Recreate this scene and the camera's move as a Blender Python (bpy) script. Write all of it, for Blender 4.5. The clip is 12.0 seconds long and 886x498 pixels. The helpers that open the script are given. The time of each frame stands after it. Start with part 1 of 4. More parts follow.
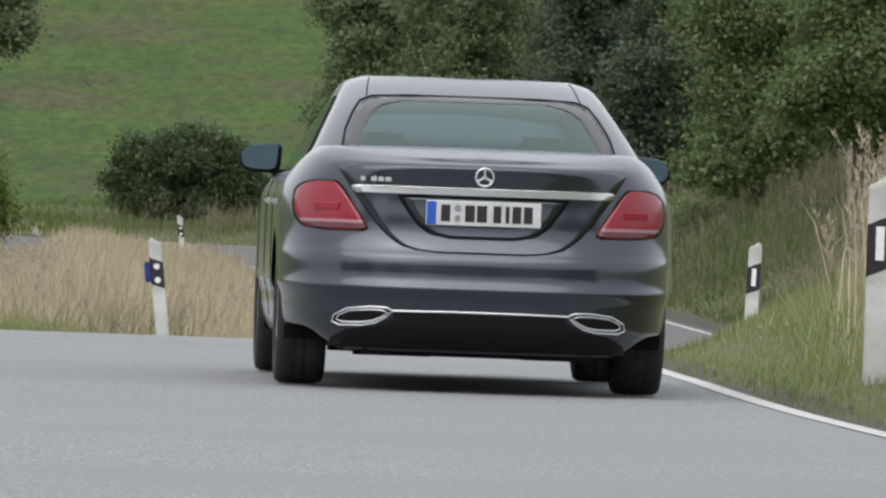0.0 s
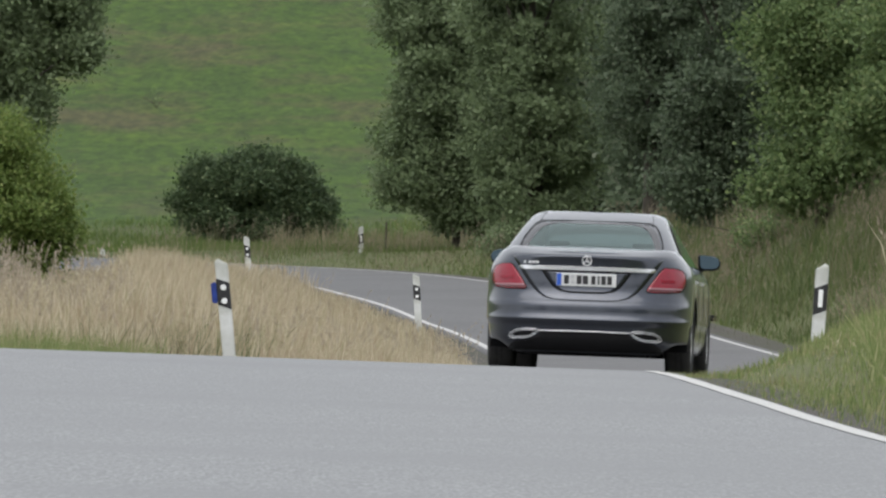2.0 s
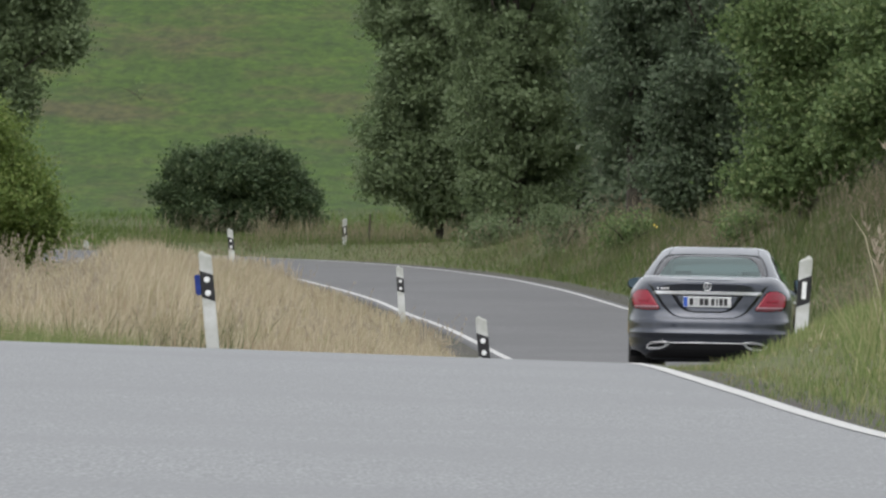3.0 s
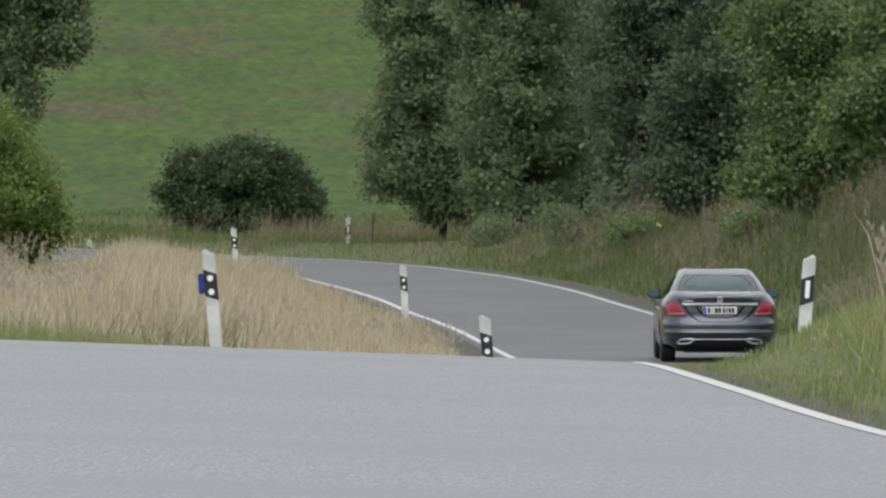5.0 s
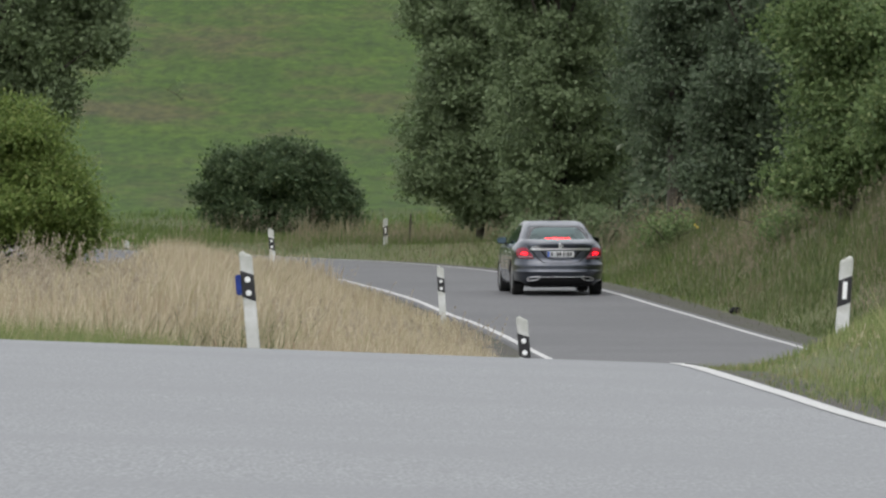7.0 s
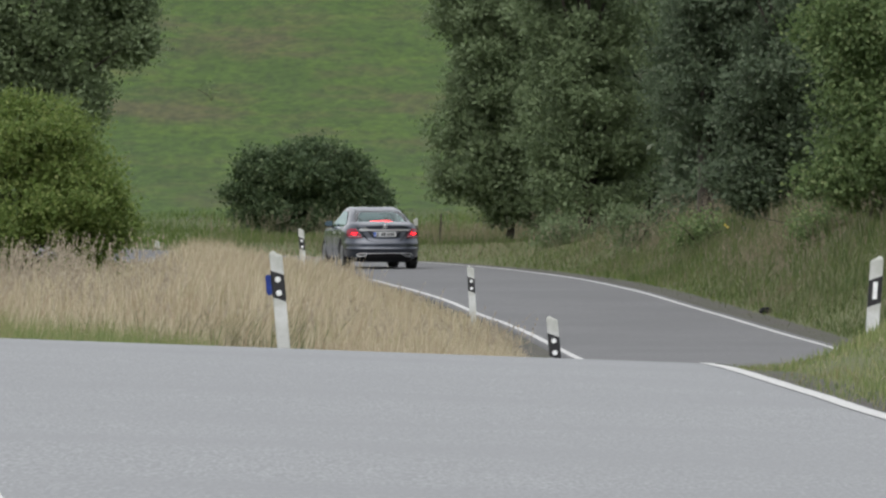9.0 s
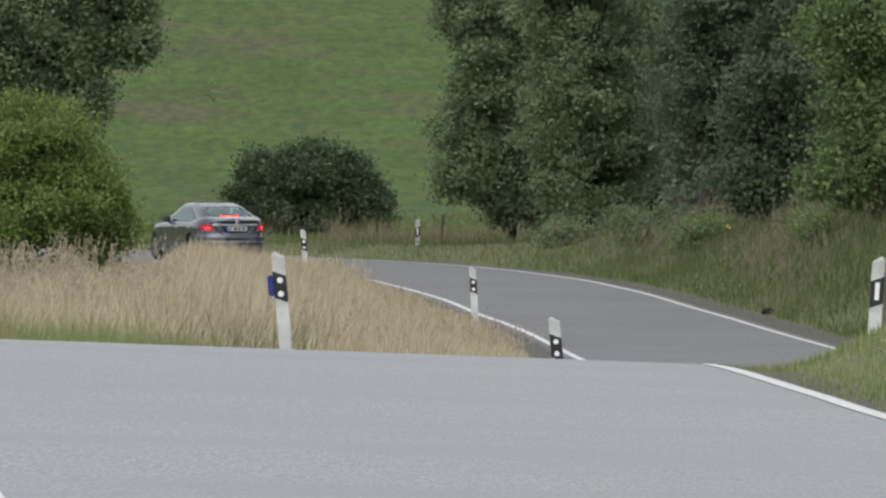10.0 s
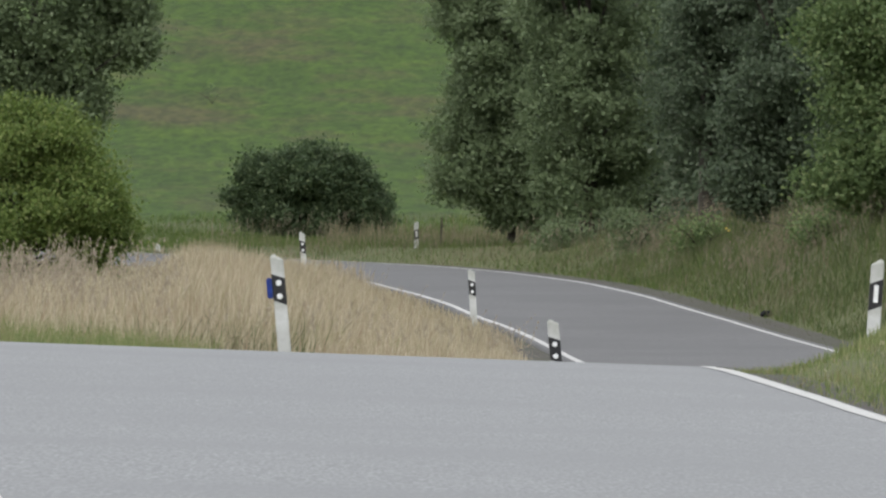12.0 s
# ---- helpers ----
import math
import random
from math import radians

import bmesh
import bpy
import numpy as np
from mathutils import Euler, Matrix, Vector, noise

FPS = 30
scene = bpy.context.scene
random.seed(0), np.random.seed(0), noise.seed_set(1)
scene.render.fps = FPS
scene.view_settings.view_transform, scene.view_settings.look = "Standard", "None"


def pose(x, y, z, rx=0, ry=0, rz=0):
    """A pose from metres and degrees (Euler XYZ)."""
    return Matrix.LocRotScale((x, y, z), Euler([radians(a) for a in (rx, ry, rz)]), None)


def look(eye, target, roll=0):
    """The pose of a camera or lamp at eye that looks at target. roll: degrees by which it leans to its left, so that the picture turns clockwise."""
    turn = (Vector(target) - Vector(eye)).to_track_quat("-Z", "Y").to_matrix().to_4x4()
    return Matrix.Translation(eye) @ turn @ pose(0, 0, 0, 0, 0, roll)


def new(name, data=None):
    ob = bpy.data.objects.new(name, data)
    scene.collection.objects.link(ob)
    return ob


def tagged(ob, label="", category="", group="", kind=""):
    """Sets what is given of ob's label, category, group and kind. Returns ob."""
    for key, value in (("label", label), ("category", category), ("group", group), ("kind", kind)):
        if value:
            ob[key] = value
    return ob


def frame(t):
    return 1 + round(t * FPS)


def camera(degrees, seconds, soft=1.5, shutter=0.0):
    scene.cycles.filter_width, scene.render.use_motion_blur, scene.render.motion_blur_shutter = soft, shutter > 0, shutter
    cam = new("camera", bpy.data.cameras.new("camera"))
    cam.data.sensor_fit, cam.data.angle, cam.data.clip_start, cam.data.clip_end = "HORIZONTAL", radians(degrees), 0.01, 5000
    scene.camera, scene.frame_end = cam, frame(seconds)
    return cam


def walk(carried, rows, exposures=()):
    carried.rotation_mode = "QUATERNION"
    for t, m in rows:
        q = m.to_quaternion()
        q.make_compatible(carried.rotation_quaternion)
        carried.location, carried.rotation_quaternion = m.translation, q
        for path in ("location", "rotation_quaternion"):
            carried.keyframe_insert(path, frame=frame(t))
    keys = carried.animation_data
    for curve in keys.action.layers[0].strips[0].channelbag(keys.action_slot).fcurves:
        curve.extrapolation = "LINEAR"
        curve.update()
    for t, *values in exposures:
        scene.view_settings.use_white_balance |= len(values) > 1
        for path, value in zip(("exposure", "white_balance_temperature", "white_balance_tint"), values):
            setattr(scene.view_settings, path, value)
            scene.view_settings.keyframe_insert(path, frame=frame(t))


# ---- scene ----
# camera: a long lens on a low tripod, panning after the car
LENS = 18900.0                      # focal length in units of the picture's width / 1568
EYE = 1.11
HORIZON = 320.0
cam = camera(math.degrees(2 * math.atan(784 / LENS)), 12.0, soft=2.4, shutter=0.15)


def aim(dx, dy):
    """The camera's pose when the view has moved by dx, dy from its last position."""
    return look((0, 0, EYE), (-dx / LENS * 100, 100, EYE + (HORIZON - 441 + dy) / LENS * 100))


PAN = [(0.0, -216, -29), (0.1, -198, -8), (0.2, -175, 18), (0.3, -155, 35), (0.4, -136, 43), (0.5, -121, 44), (0.7, -101, 43),
       (1.0, -84, 41), (1.25, -85, 37), (1.5, -90, 30), (2.0, -98, 8), (2.5, -113, 0), (3.0, -127, -6), (3.5, -133, -8),
       (4.2, -131, -8), (5.0, -121, -8), (5.5, -109, -8), (6.0, -92, -7), (6.5, -75, -6.5), (7.0, -55, -6), (7.7, -29, -6),
       (8.4, -9, -6), (9.0, -1.5, -6), (9.5, 1.5, -5), (10.0, 2, -4.5), (10.5, 2.5, -3), (11.0, 2, -3), (11.5, 0, -1.5), (12.0, 0, 0)]
walk(cam, [(t, aim(dx, dy)) for t, dx, dy in PAN], [(0.0, 0.36), (12.0, 0.36)])

# light: a bright overcast day
world = bpy.data.worlds.new("overcast_sky")
scene.world = world
world.use_nodes = True
wn = world.node_tree.nodes
sky = wn.new("ShaderNodeTexSky")
sky.sky_type = "NISHITA"
sky.sun_disc = False
SUN_ELEVATION, SUN_TURN = radians(55), radians(200)
sky.sun_elevation, sky.sun_rotation = SUN_ELEVATION, SUN_TURN
sky.dust_density, sky.air_density = 4.0, 1.0
pale = wn.new("ShaderNodeHueSaturation")
pale.inputs["Saturation"].default_value = 0.30
world.node_tree.links.new(sky.outputs["Color"], pale.inputs["Color"])
cloud = wn.new("ShaderNodeMix")
cloud.data_type = "RGBA"
cloud.inputs[0].default_value = 0.65
cloud.inputs[7].default_value = (5.9, 6.1, 6.4, 1)          # even grey cloud cover over the sky
world.node_tree.links.new(pale.outputs["Color"], cloud.inputs[6])
world.node_tree.links.new(cloud.outputs[2], wn["Background"].inputs["Color"])
wn["Background"].inputs["Strength"].default_value = 0.15
sun = new("sun", bpy.data.lights.new("sun", "SUN"))
sun.data.energy, sun.data.angle, sun.data.color = 1.3, radians(75), (1.0, 0.97, 0.92)
sun.matrix_basis = look((math.sin(SUN_TURN) * 50, math.cos(SUN_TURN) * 50, 50 * math.tan(SUN_ELEVATION)), (0, 0, 0))


# ---- materials ----
def material(name, rough=0.6, metal=0.0):
    m = bpy.data.materials.new(name)
    m.use_nodes = True
    b = m.node_tree.nodes["Principled BSDF"]
    b.inputs["Roughness"].default_value = rough
    b.inputs["Metallic"].default_value = metal
    return m, m.node_tree.nodes, m.node_tree.links, b


def ramp(nodes, links, source, stops):
    r = nodes.new("ShaderNodeValToRGB")
    els = r.color_ramp.elements
    while len(els) < len(stops):
        els.new(0.5)
    for e, (p, c) in zip(els, stops):
        e.position, e.color = p, (*c, 1)
    links.new(source, r.inputs["Fac"])
    return r.outputs["Color"]


def noise_at(nodes, links, scale, detail=5.0, rough=0.6, stretch=None):
    tc = nodes.new("ShaderNodeTexCoord")
    n = nodes.new("ShaderNodeTexNoise")
    n.inputs["Scale"].default_value, n.inputs["Detail"].default_value, n.inputs["Roughness"].default_value = scale, detail, rough
    v = tc.outputs["Object"]
    if stretch:
        mp = nodes.new("ShaderNodeMapping")
        mp.inputs["Scale"].default_value = stretch
        links.new(v, mp.inputs["Vector"])
        v = mp.outputs["Vector"]
    links.new(v, n.inputs["Vector"])
    return n.outputs["Fac"]


def mixed(nodes, links, fac, a, b, mode="MIX"):
    m = nodes.new("ShaderNodeMix")
    m.data_type, m.blend_type = "RGBA", mode
    for sock, v in ((m.inputs[0], fac), (m.inputs[6], a), (m.inputs[7], b)):
        if isinstance(v, (int, float)):
            sock.default_value = v
        elif isinstance(v, tuple):
            sock.default_value = (*v, 1)
        else:
            links.new(v, sock)
    return m.outputs[2]


def bump(nodes, links, b, height, strength, distance):
    bp = nodes.new("ShaderNodeBump")
    bp.inputs["Strength"].default_value, bp.inputs["Distance"].default_value = strength, distance
    links.new(height, bp.inputs["Height"])
    links.new(bp.outputs["Normal"], b.inputs["Normal"])


def speckled(name, stops, scale, rough, big=None, relief=0.0, metal=0.0, coat=0.0, stretch=None):
    """A surface whose colour runs through stops by fine noise, with wider stains of the colour 'big'."""
    m, n, l, b = material(name, rough, metal)
    fine = noise_at(n, l, scale, stretch=stretch)
    col = ramp(n, l, fine, stops)
    if big:
        tint, size, amount = big
        mask = ramp(n, l, noise_at(n, l, size, 4.0), [(0.42, (0, 0, 0)), (0.62, (amount, amount, amount))])
        col = mixed(n, l, mask, col, tint)
    l.new(col, b.inputs["Base Color"])
    if relief:
        bump(n, l, b, fine, 0.6, relief)
    b.inputs["Coat Weight"].default_value = coat
    b.inputs["Coat Roughness"].default_value = 0.04
    return m


def blades(name, stops, rough=0.7, patches=None):
    """Grass and leaves: each blade takes its own shade, with light through it."""
    m, n, l, b = material(name, rough)
    geo = n.new("ShaderNodeNewGeometry")
    col = ramp(n, l, geo.outputs["Random Per Island"], stops)
    if patches:
        tint, size, lo, hi = patches
        mask = ramp(n, l, noise_at(n, l, size, 3.0), [(lo, (0, 0, 0)), (hi, (1, 1, 1))])
        col = mixed(n, l, mask, col, tint)
    l.new(col, b.inputs["Base Color"])
    b.inputs["Specular IOR Level"].default_value = 0.25
    tr = n.new("ShaderNodeBsdfTranslucent")
    l.new(col, tr.inputs["Color"])
    mx = n.new("ShaderNodeMixShader")
    mx.inputs[0].default_value = 0.46
    l.new(b.outputs[0], mx.inputs[1])
    l.new(tr.outputs[0], mx.inputs[2])
    l.new(mx.outputs[0], n["Material Output"].inputs["Surface"])
    return m


ASPHALT = speckled("worn_asphalt", [(0.30, (0.158, 0.164, 0.170)), (0.5, (0.212, 0.219, 0.227)), (0.72, (0.305, 0.311, 0.319))], 70.0, 0.85,
                   ((0.196, 0.202, 0.210), 0.25, 0.7), 0.006, stretch=(1, 0.10, 1))
LINE = speckled("road_marking_paint", [(0.28, (0.32, 0.32, 0.31)), (0.45, (0.44, 0.44, 0.435)), (0.7, (0.54, 0.54, 0.535))], 30.0, 0.6, ((0.45, 0.44, 0.42), 1.2, 0.5))
GRAVEL = speckled("dark_gravel_shoulder", [(0.3, (0.030, 0.028, 0.025)), (0.5, (0.060, 0.055, 0.048)), (0.7, (0.11, 0.10, 0.085))], 13.0, 0.95, ((0.05, 0.055, 0.03), 0.8, 0.8), 0.02)
ASPHALT_DARK = speckled("darker_asphalt", [(0.30, (0.075, 0.076, 0.080)), (0.5, (0.115, 0.116, 0.12)), (0.72, (0.17, 0.17, 0.172))], 55.0, 0.85,
                        ((0.095, 0.096, 0.10), 0.25, 0.7), 0.006, stretch=(1, 0.10, 1))
GROUND = speckled("meadow_soil", [(0.3, (0.055, 0.070, 0.026)), (0.5, (0.085, 0.102, 0.038)), (0.7, (0.13, 0.13, 0.062))], 6.0, 0.95, ((0.12, 0.115, 0.058), 0.25, 0.6), 0.05)
WHITE_PLASTIC = speckled("weathered_white_plastic", [(0.3, (0.44, 0.45, 0.44)), (0.6, (0.60, 0.61, 0.61))], 7.0, 0.5, ((0.27, 0.28, 0.24), 3.5, 0.85))
BLACK_FILM = speckled("black_band_film", [(0.3, (0.010, 0.010, 0.012)), (0.7, (0.022, 0.022, 0.026))], 20.0, 0.4)
REFLECTOR = speckled("white_reflector", [(0.3, (0.72, 0.74, 0.75)), (0.7, (0.86, 0.87, 0.88))], 60.0, 0.2)
BLUE_PLASTIC = speckled("blue_reflector_box", [(0.3, (0.008, 0.025, 0.16)), (0.7, (0.015, 0.045, 0.26))], 20.0, 0.3)
BARK = speckled("bark", [(0.3, (0.02, 0.017, 0.013)), (0.6, (0.07, 0.06, 0.048))], 9.0, 0.95, None, 0.03, stretch=(1, 1, 0.3))
# the hill's turf: bright green with long brown bands across the slope
_n, _l = GROUND.node_tree.nodes, GROUND.node_tree.links
_b = _n["Principled BSDF"]
_b.inputs["Specular IOR Level"].default_value = 0.36
_old = _b.inputs["Base Color"].links[0].from_socket


def turf(n, l):
    green = ramp(n, l, noise_at(n, l, 0.55, 6.0, 0.7, (0.6, 0.35, 1.0)), [(0.3, (0.024, 0.052, 0.005)), (0.5, (0.035, 0.070, 0.006)), (0.72, (0.050, 0.086, 0.008))])
    bands = ramp(n, l, noise_at(n, l, 0.33, 5.0, 0.7, (0.40, 0.30, 1.0)), [(0.47, (0, 0, 0)), (0.62, (0.85, 0.85, 0.85))])
    tufts = ramp(n, l, noise_at(n, l, 2.6, 7.0, 0.78, (0.9, 0.30, 1.0)), [(0.32, (0.36, 0.40, 0.40)), (0.5, (1.0, 1.0, 1.0)), (0.68, (1.62, 1.50, 1.38))])
    return mixed(n, l, 1.0, mixed(n, l, bands, green, (0.058, 0.055, 0.022)), tufts, "MULTIPLY")


_tc, _sep, _map = _n.new("ShaderNodeTexCoord"), _n.new("ShaderNodeSeparateXYZ"), _n.new("ShaderNodeMapRange")
_l.new(_tc.outputs["Object"], _sep.inputs[0])
_l.new(_sep.outputs["Y"], _map.inputs["Value"])
_map.inputs["From Min"].default_value, _map.inputs["From Max"].default_value = 316, 338
_l.new(mixed(_n, _l, _map.outputs[0], _old, turf(_n, _l)), _b.inputs["Base Color"])

DRY = blades("dry_grass", [(0.0, (0.359, 0.291, 0.198)), (0.4, (0.524, 0.450, 0.325)), (0.75, (0.654, 0.580, 0.437)), (0.93, (0.272, 0.263, 0.128)), (1.0, (0.403, 0.279, 0.213))], patches=((0.343, 0.263, 0.182), 0.45, 0.50, 0.74))
OLIVE = blades("olive_grass", [(0.0, (0.056, 0.092, 0.030)), (0.5, (0.087, 0.125, 0.044)), (0.8, (0.132, 0.147, 0.067)), (1.0, (0.224, 0.198, 0.132))], patches=((0.207, 0.165, 0.121), 0.33, 0.48, 0.66))
HAY = blades("faded_grass", [(0.0, (0.13, 0.125, 0.065)), (0.6, (0.20, 0.185, 0.11)), (1.0, (0.30, 0.265, 0.18))])
FRESH = blades("fresh_mixed_grass", [(0.0, (0.13, 0.185, 0.062)), (0.6, (0.21, 0.265, 0.098)), (1.0, (0.36, 0.34, 0.19))], patches=((0.27, 0.20, 0.125), 1.1, 0.54, 0.72))
PLUME = blades("seed_heads", [(0.0, (0.25, 0.205, 0.155)), (0.5, (0.37, 0.315, 0.245)), (1.0, (0.52, 0.46, 0.365))])
PLUME_DULL = blades("dull_seed_heads", [(0.0, (0.163, 0.141, 0.101)), (0.5, (0.240, 0.205, 0.153)), (1.0, (0.351, 0.301, 0.227))])
GREEN = blades("green_grass", [(0.0, (0.062, 0.100, 0.028)), (0.6, (0.100, 0.158, 0.038)), (1.0, (0.18, 0.205, 0.075))])
# leaf tones; most have extra blue that paints in the haze of distance
LEAF_DARK = blades("dark_oak_leaves", [(0.0, (0.098, 0.132, 0.084)), (0.88, (0.138, 0.182, 0.108)), (1.0, (0.23, 0.255, 0.185))], 0.5)
LEAF_GREY = blades("grey_green_leaves", [(0.0, (0.077, 0.108, 0.066)), (0.87, (0.110, 0.149, 0.086)), (1.0, (0.190, 0.222, 0.155))], 0.45)
LEAF_BUSH = blades("deep_green_bush_leaves", [(0.0, (0.056, 0.088, 0.044)), (0.80, (0.088, 0.130, 0.060)), (1.0, (0.18, 0.225, 0.115))], 0.5)
LEAF_MID = blades("mid_green_leaves", [(0.0, (0.134, 0.180, 0.095)), (0.90, (0.185, 0.242, 0.124)), (1.0, (0.225, 0.275, 0.160))], 0.5)
LEAF_LIGHT = blades("light_green_leaves", [(0.0, (0.110, 0.165, 0.068)), (0.85, (0.165, 0.231, 0.090)), (1.0, (0.275, 0.319, 0.154))], 0.5)
LEAF_WARM = blades("yellowish_leaves", [(0.0, (0.108, 0.164, 0.044)), (0.75, (0.171, 0.236, 0.061)), (1.0, (0.260, 0.298, 0.105))], 0.5)


# ---- shapes of the land ----
def curve_through(points):
    """A smooth function through (x, y) points, straight beyond the ends."""
    xs, ys = np.array(points, float).T
    slope = np.gradient(ys, xs)

    def at(x):
        x = np.asarray(x, float)
        i = np.clip(np.searchsorted(xs, x) - 1, 0, len(xs) - 2)
        h = xs[i + 1] - xs[i]
        u = np.clip((x - xs[i]) / h, 0, 1)
        return ((2 * u**3 - 3 * u**2 + 1) * ys[i] + (u**3 - 2 * u**2 + u) * h * slope[i]
                + (3 * u**2 - 2 * u**3) * ys[i + 1] + (u**3 - u**2) * h * slope[i + 1])
    return at


def step(x, a, b):
    u = np.clip((np.asarray(x, float) - a) / (b - a), 0, 1)
    return u * u * (3 - 2 * u)


# how far the road lies below the camera's eye: a crest at 80 m, a dip at 165 m
road_drop = curve_through([(-60, 1.35), (0, 1.11), (20, 0.97), (33, 0.975), (48, 1.03), (54, 1.032), (60, 1.058), (70, 1.163), (82, 1.366), (93, 1.62), (104, 1.90),
                           (114, 2.13), (124, 2.35), (140, 2.63), (155, 2.83), (167, 2.89), (176, 2.83), (189, 2.67), (201, 2.48), (212, 2.30),
                           (225, 2.20), (249, 2.15), (260, 2.10), (277, 1.98), (290, 1.88), (320, 1.70), (420, 1.2)])
# left and right marking of the road: left x, y, right x, y
EDGES = [(3.9, -60, 8.6, -60), (2.0, -25, 6.2, -25), (0.75, 0, 4.6, 0), (-0.52, 18, 3.3, 18), (-1.38, 31, 2.66, 31), (-2.13, 42, 2.22, 42.2), (-2.6, 55, 1.83, 55.5), (-3.05, 67, 1.77, 66),
         (-3.25, 78, 1.93, 77), (-2.3, 92, 2.75, 92), (-0.4, 104, 3.9, 104), (1.4, 115, 5.1, 115), (2.1, 124, 5.8, 124), (2.5, 138, 6.7, 140), (2.55, 150, 6.95, 154),
         (2.3, 165, 6.75, 169), (1.99, 174.4, 6.44, 177.4), (1.61, 183.7, 5.95, 185), (1.17, 191.4, 5.31, 194.6), (0.69, 197.5, 4.9, 200), (0.17, 205.4, 4.3, 208), (-0.38, 212, 3.64, 217.6),
         (-1.0, 220, 3.2, 225), (-1.62, 229, 2.67, 233.3), (-2.5, 237.5, 2.1, 242), (-3.6, 246, 1.45, 249.8), (-5.0, 255, 0.22, 258.6), (-6.6, 261, -1.3, 265.5), (-8.6, 267.5, -3.9, 272.5),
         (-12.4, 279, -8.2, 284), (-19, 294, -14.8, 299), (-28, 308, -24.5, 313), (-42, 322, -40, 328), (-80, 345, -79, 351)]
_e = np.array(EDGES, float)
_n = np.arange(len(_e))
_u = np.arange(0, len(_e) - 1 + 1e-6, 0.1)
EDGE_LINE = np.stack([curve_through(np.stack([_n, _e[:, k]], 1))(_u) for k in range(4)], 1)
MIDDLE = (EDGE_LINE[:, :2] + EDGE_LINE[:, 2:]) / 2
middle_x = curve_through([(y, x) for (x, y) in MIDDLE[::5] if y < 262])


def bank(y):
    return 0.036 * (1 - step(y, 88, 150))


def road_z(x, y):
    return EYE - road_drop(y) - bank(y) * np.clip(np.asarray(x) - middle_x(np.clip(y, -60, 255)) - 0.6, -4, 4)


def to_road(x, y):
    """For points: distance outside the road's marking (negative on it), side (-1 left, 1 right), nearest place on the middle."""
    x, y = np.asarray(x, float), np.asarray(y, float)
    p = MIDDLE[::2]
    across, along = EDGE_LINE[:, 2:] - EDGE_LINE[:, :2], np.gradient(MIDDLE, axis=0)
    half = (np.abs(across[:, 0] * along[:, 1] - across[:, 1] * along[:, 0]) / np.linalg.norm(along, axis=1) / 2)[::2]
    a, d = p[:-1], p[1:] - p[:-1]
    best = np.full(x.shape, 1e9)
    side, nx, ny, hw = (np.zeros(x.shape) for _ in range(4))
    for k in range(len(a)):
        u = np.clip(((x - a[k, 0]) * d[k, 0] + (y - a[k, 1]) * d[k, 1]) / (d[k] @ d[k]), 0, 1)
        qx, qy = a[k, 0] + u * d[k, 0], a[k, 1] + u * d[k, 1]
        r = np.hypot(x - qx, y - qy)
        w = r < best
        best = np.where(w, r, best)
        side = np.where(w, np.sign((x - qx) * d[k, 1] - (y - qy) * d[k, 0]), side)
        nx, ny, hw = np.where(w, qx, nx), np.where(w, qy, ny), np.where(w, half[k] + u * (half[k + 1] - half[k]), hw)
    return best - hw, side, nx, ny


field_drop = curve_through([(-60, 1.2), (0, 1.0), (60, 1.05), (75, 1.2), (85, 1.42), (100, 1.68), (130, 1.92), (160, 1.93), (200, 1.91), (230, 1.93),
                            (260, 1.92), (290, 1.8), (330, 1.3), (400, 0.5)])
bank_rise = curve_through([(-60, 0.3), (40, 0.22), (70, 0.22), (90, 0.40), (110, 0.5), (130, 0.9), (160, 1.7), (185, 2.0), (205, 1.9), (230, 1.45), (255, 0.9), (275, 0.35), (300, 0.1), (400, 0)])


def hill_z(y):
    """The meadow behind the bend, and the hill that closes the view."""
    y = np.asarray(y, float)
    low = curve_through([(250, 1.9), (285, 1.88), (312, 1.78), (330, 1.42), (342, 0.8), (354, -0.3), (400, -6.4), (520, -24), (800, -60), (1200, -85), (3000, -90)])
    return EYE - low(np.clip(y, 250, 3000))


def ground_z(x, y):
    s, side, nx, ny = to_road(x, y)
    r = np.hypot(x - nx, y - ny)
    k = np.clip((r - s) / np.maximum(r, 1e-6), 0, 1)
    base = road_z(nx + (x - nx) * k, ny + (y - ny) * k)
    left = EYE - field_drop(y) - 0.55 * step(-x, 4.2, 8.0) * step(y, 130, 180) * (1 - step(y, 250, 280))
    right = EYE - road_drop(np.clip(y, -60, 400)) + bank_rise(y)
    w = step(y, 268, 306)
    far = np.where(side < 0, left, right) * (1 - w) + hill_z(y) * w
    reach = np.where(side < 0, 6.0, np.where(y < 125, 1.7, 5.0))
    start = np.where(side < 0, 0.5 + 1.0 * (1 - step(y, 168, 192)) * step(y, 95, 110), 0.5 + 0.38 * step(y, 118, 130))      # flat shoulder before the slope begins
    u = step(s, start, reach + start - 0.5)
    z = (base - 0.05) * (1 - u) + far * u
    z = z + 0.06 * np.sin(x * 0.9 + y * 0.31) * np.sin(y * 0.23 + 1.3) * step(s, 1.0, 4.0)
    return np.where(s < 0.55, base - 0.07 - 0.12 * step(-s, 0.3, 0.9), z)


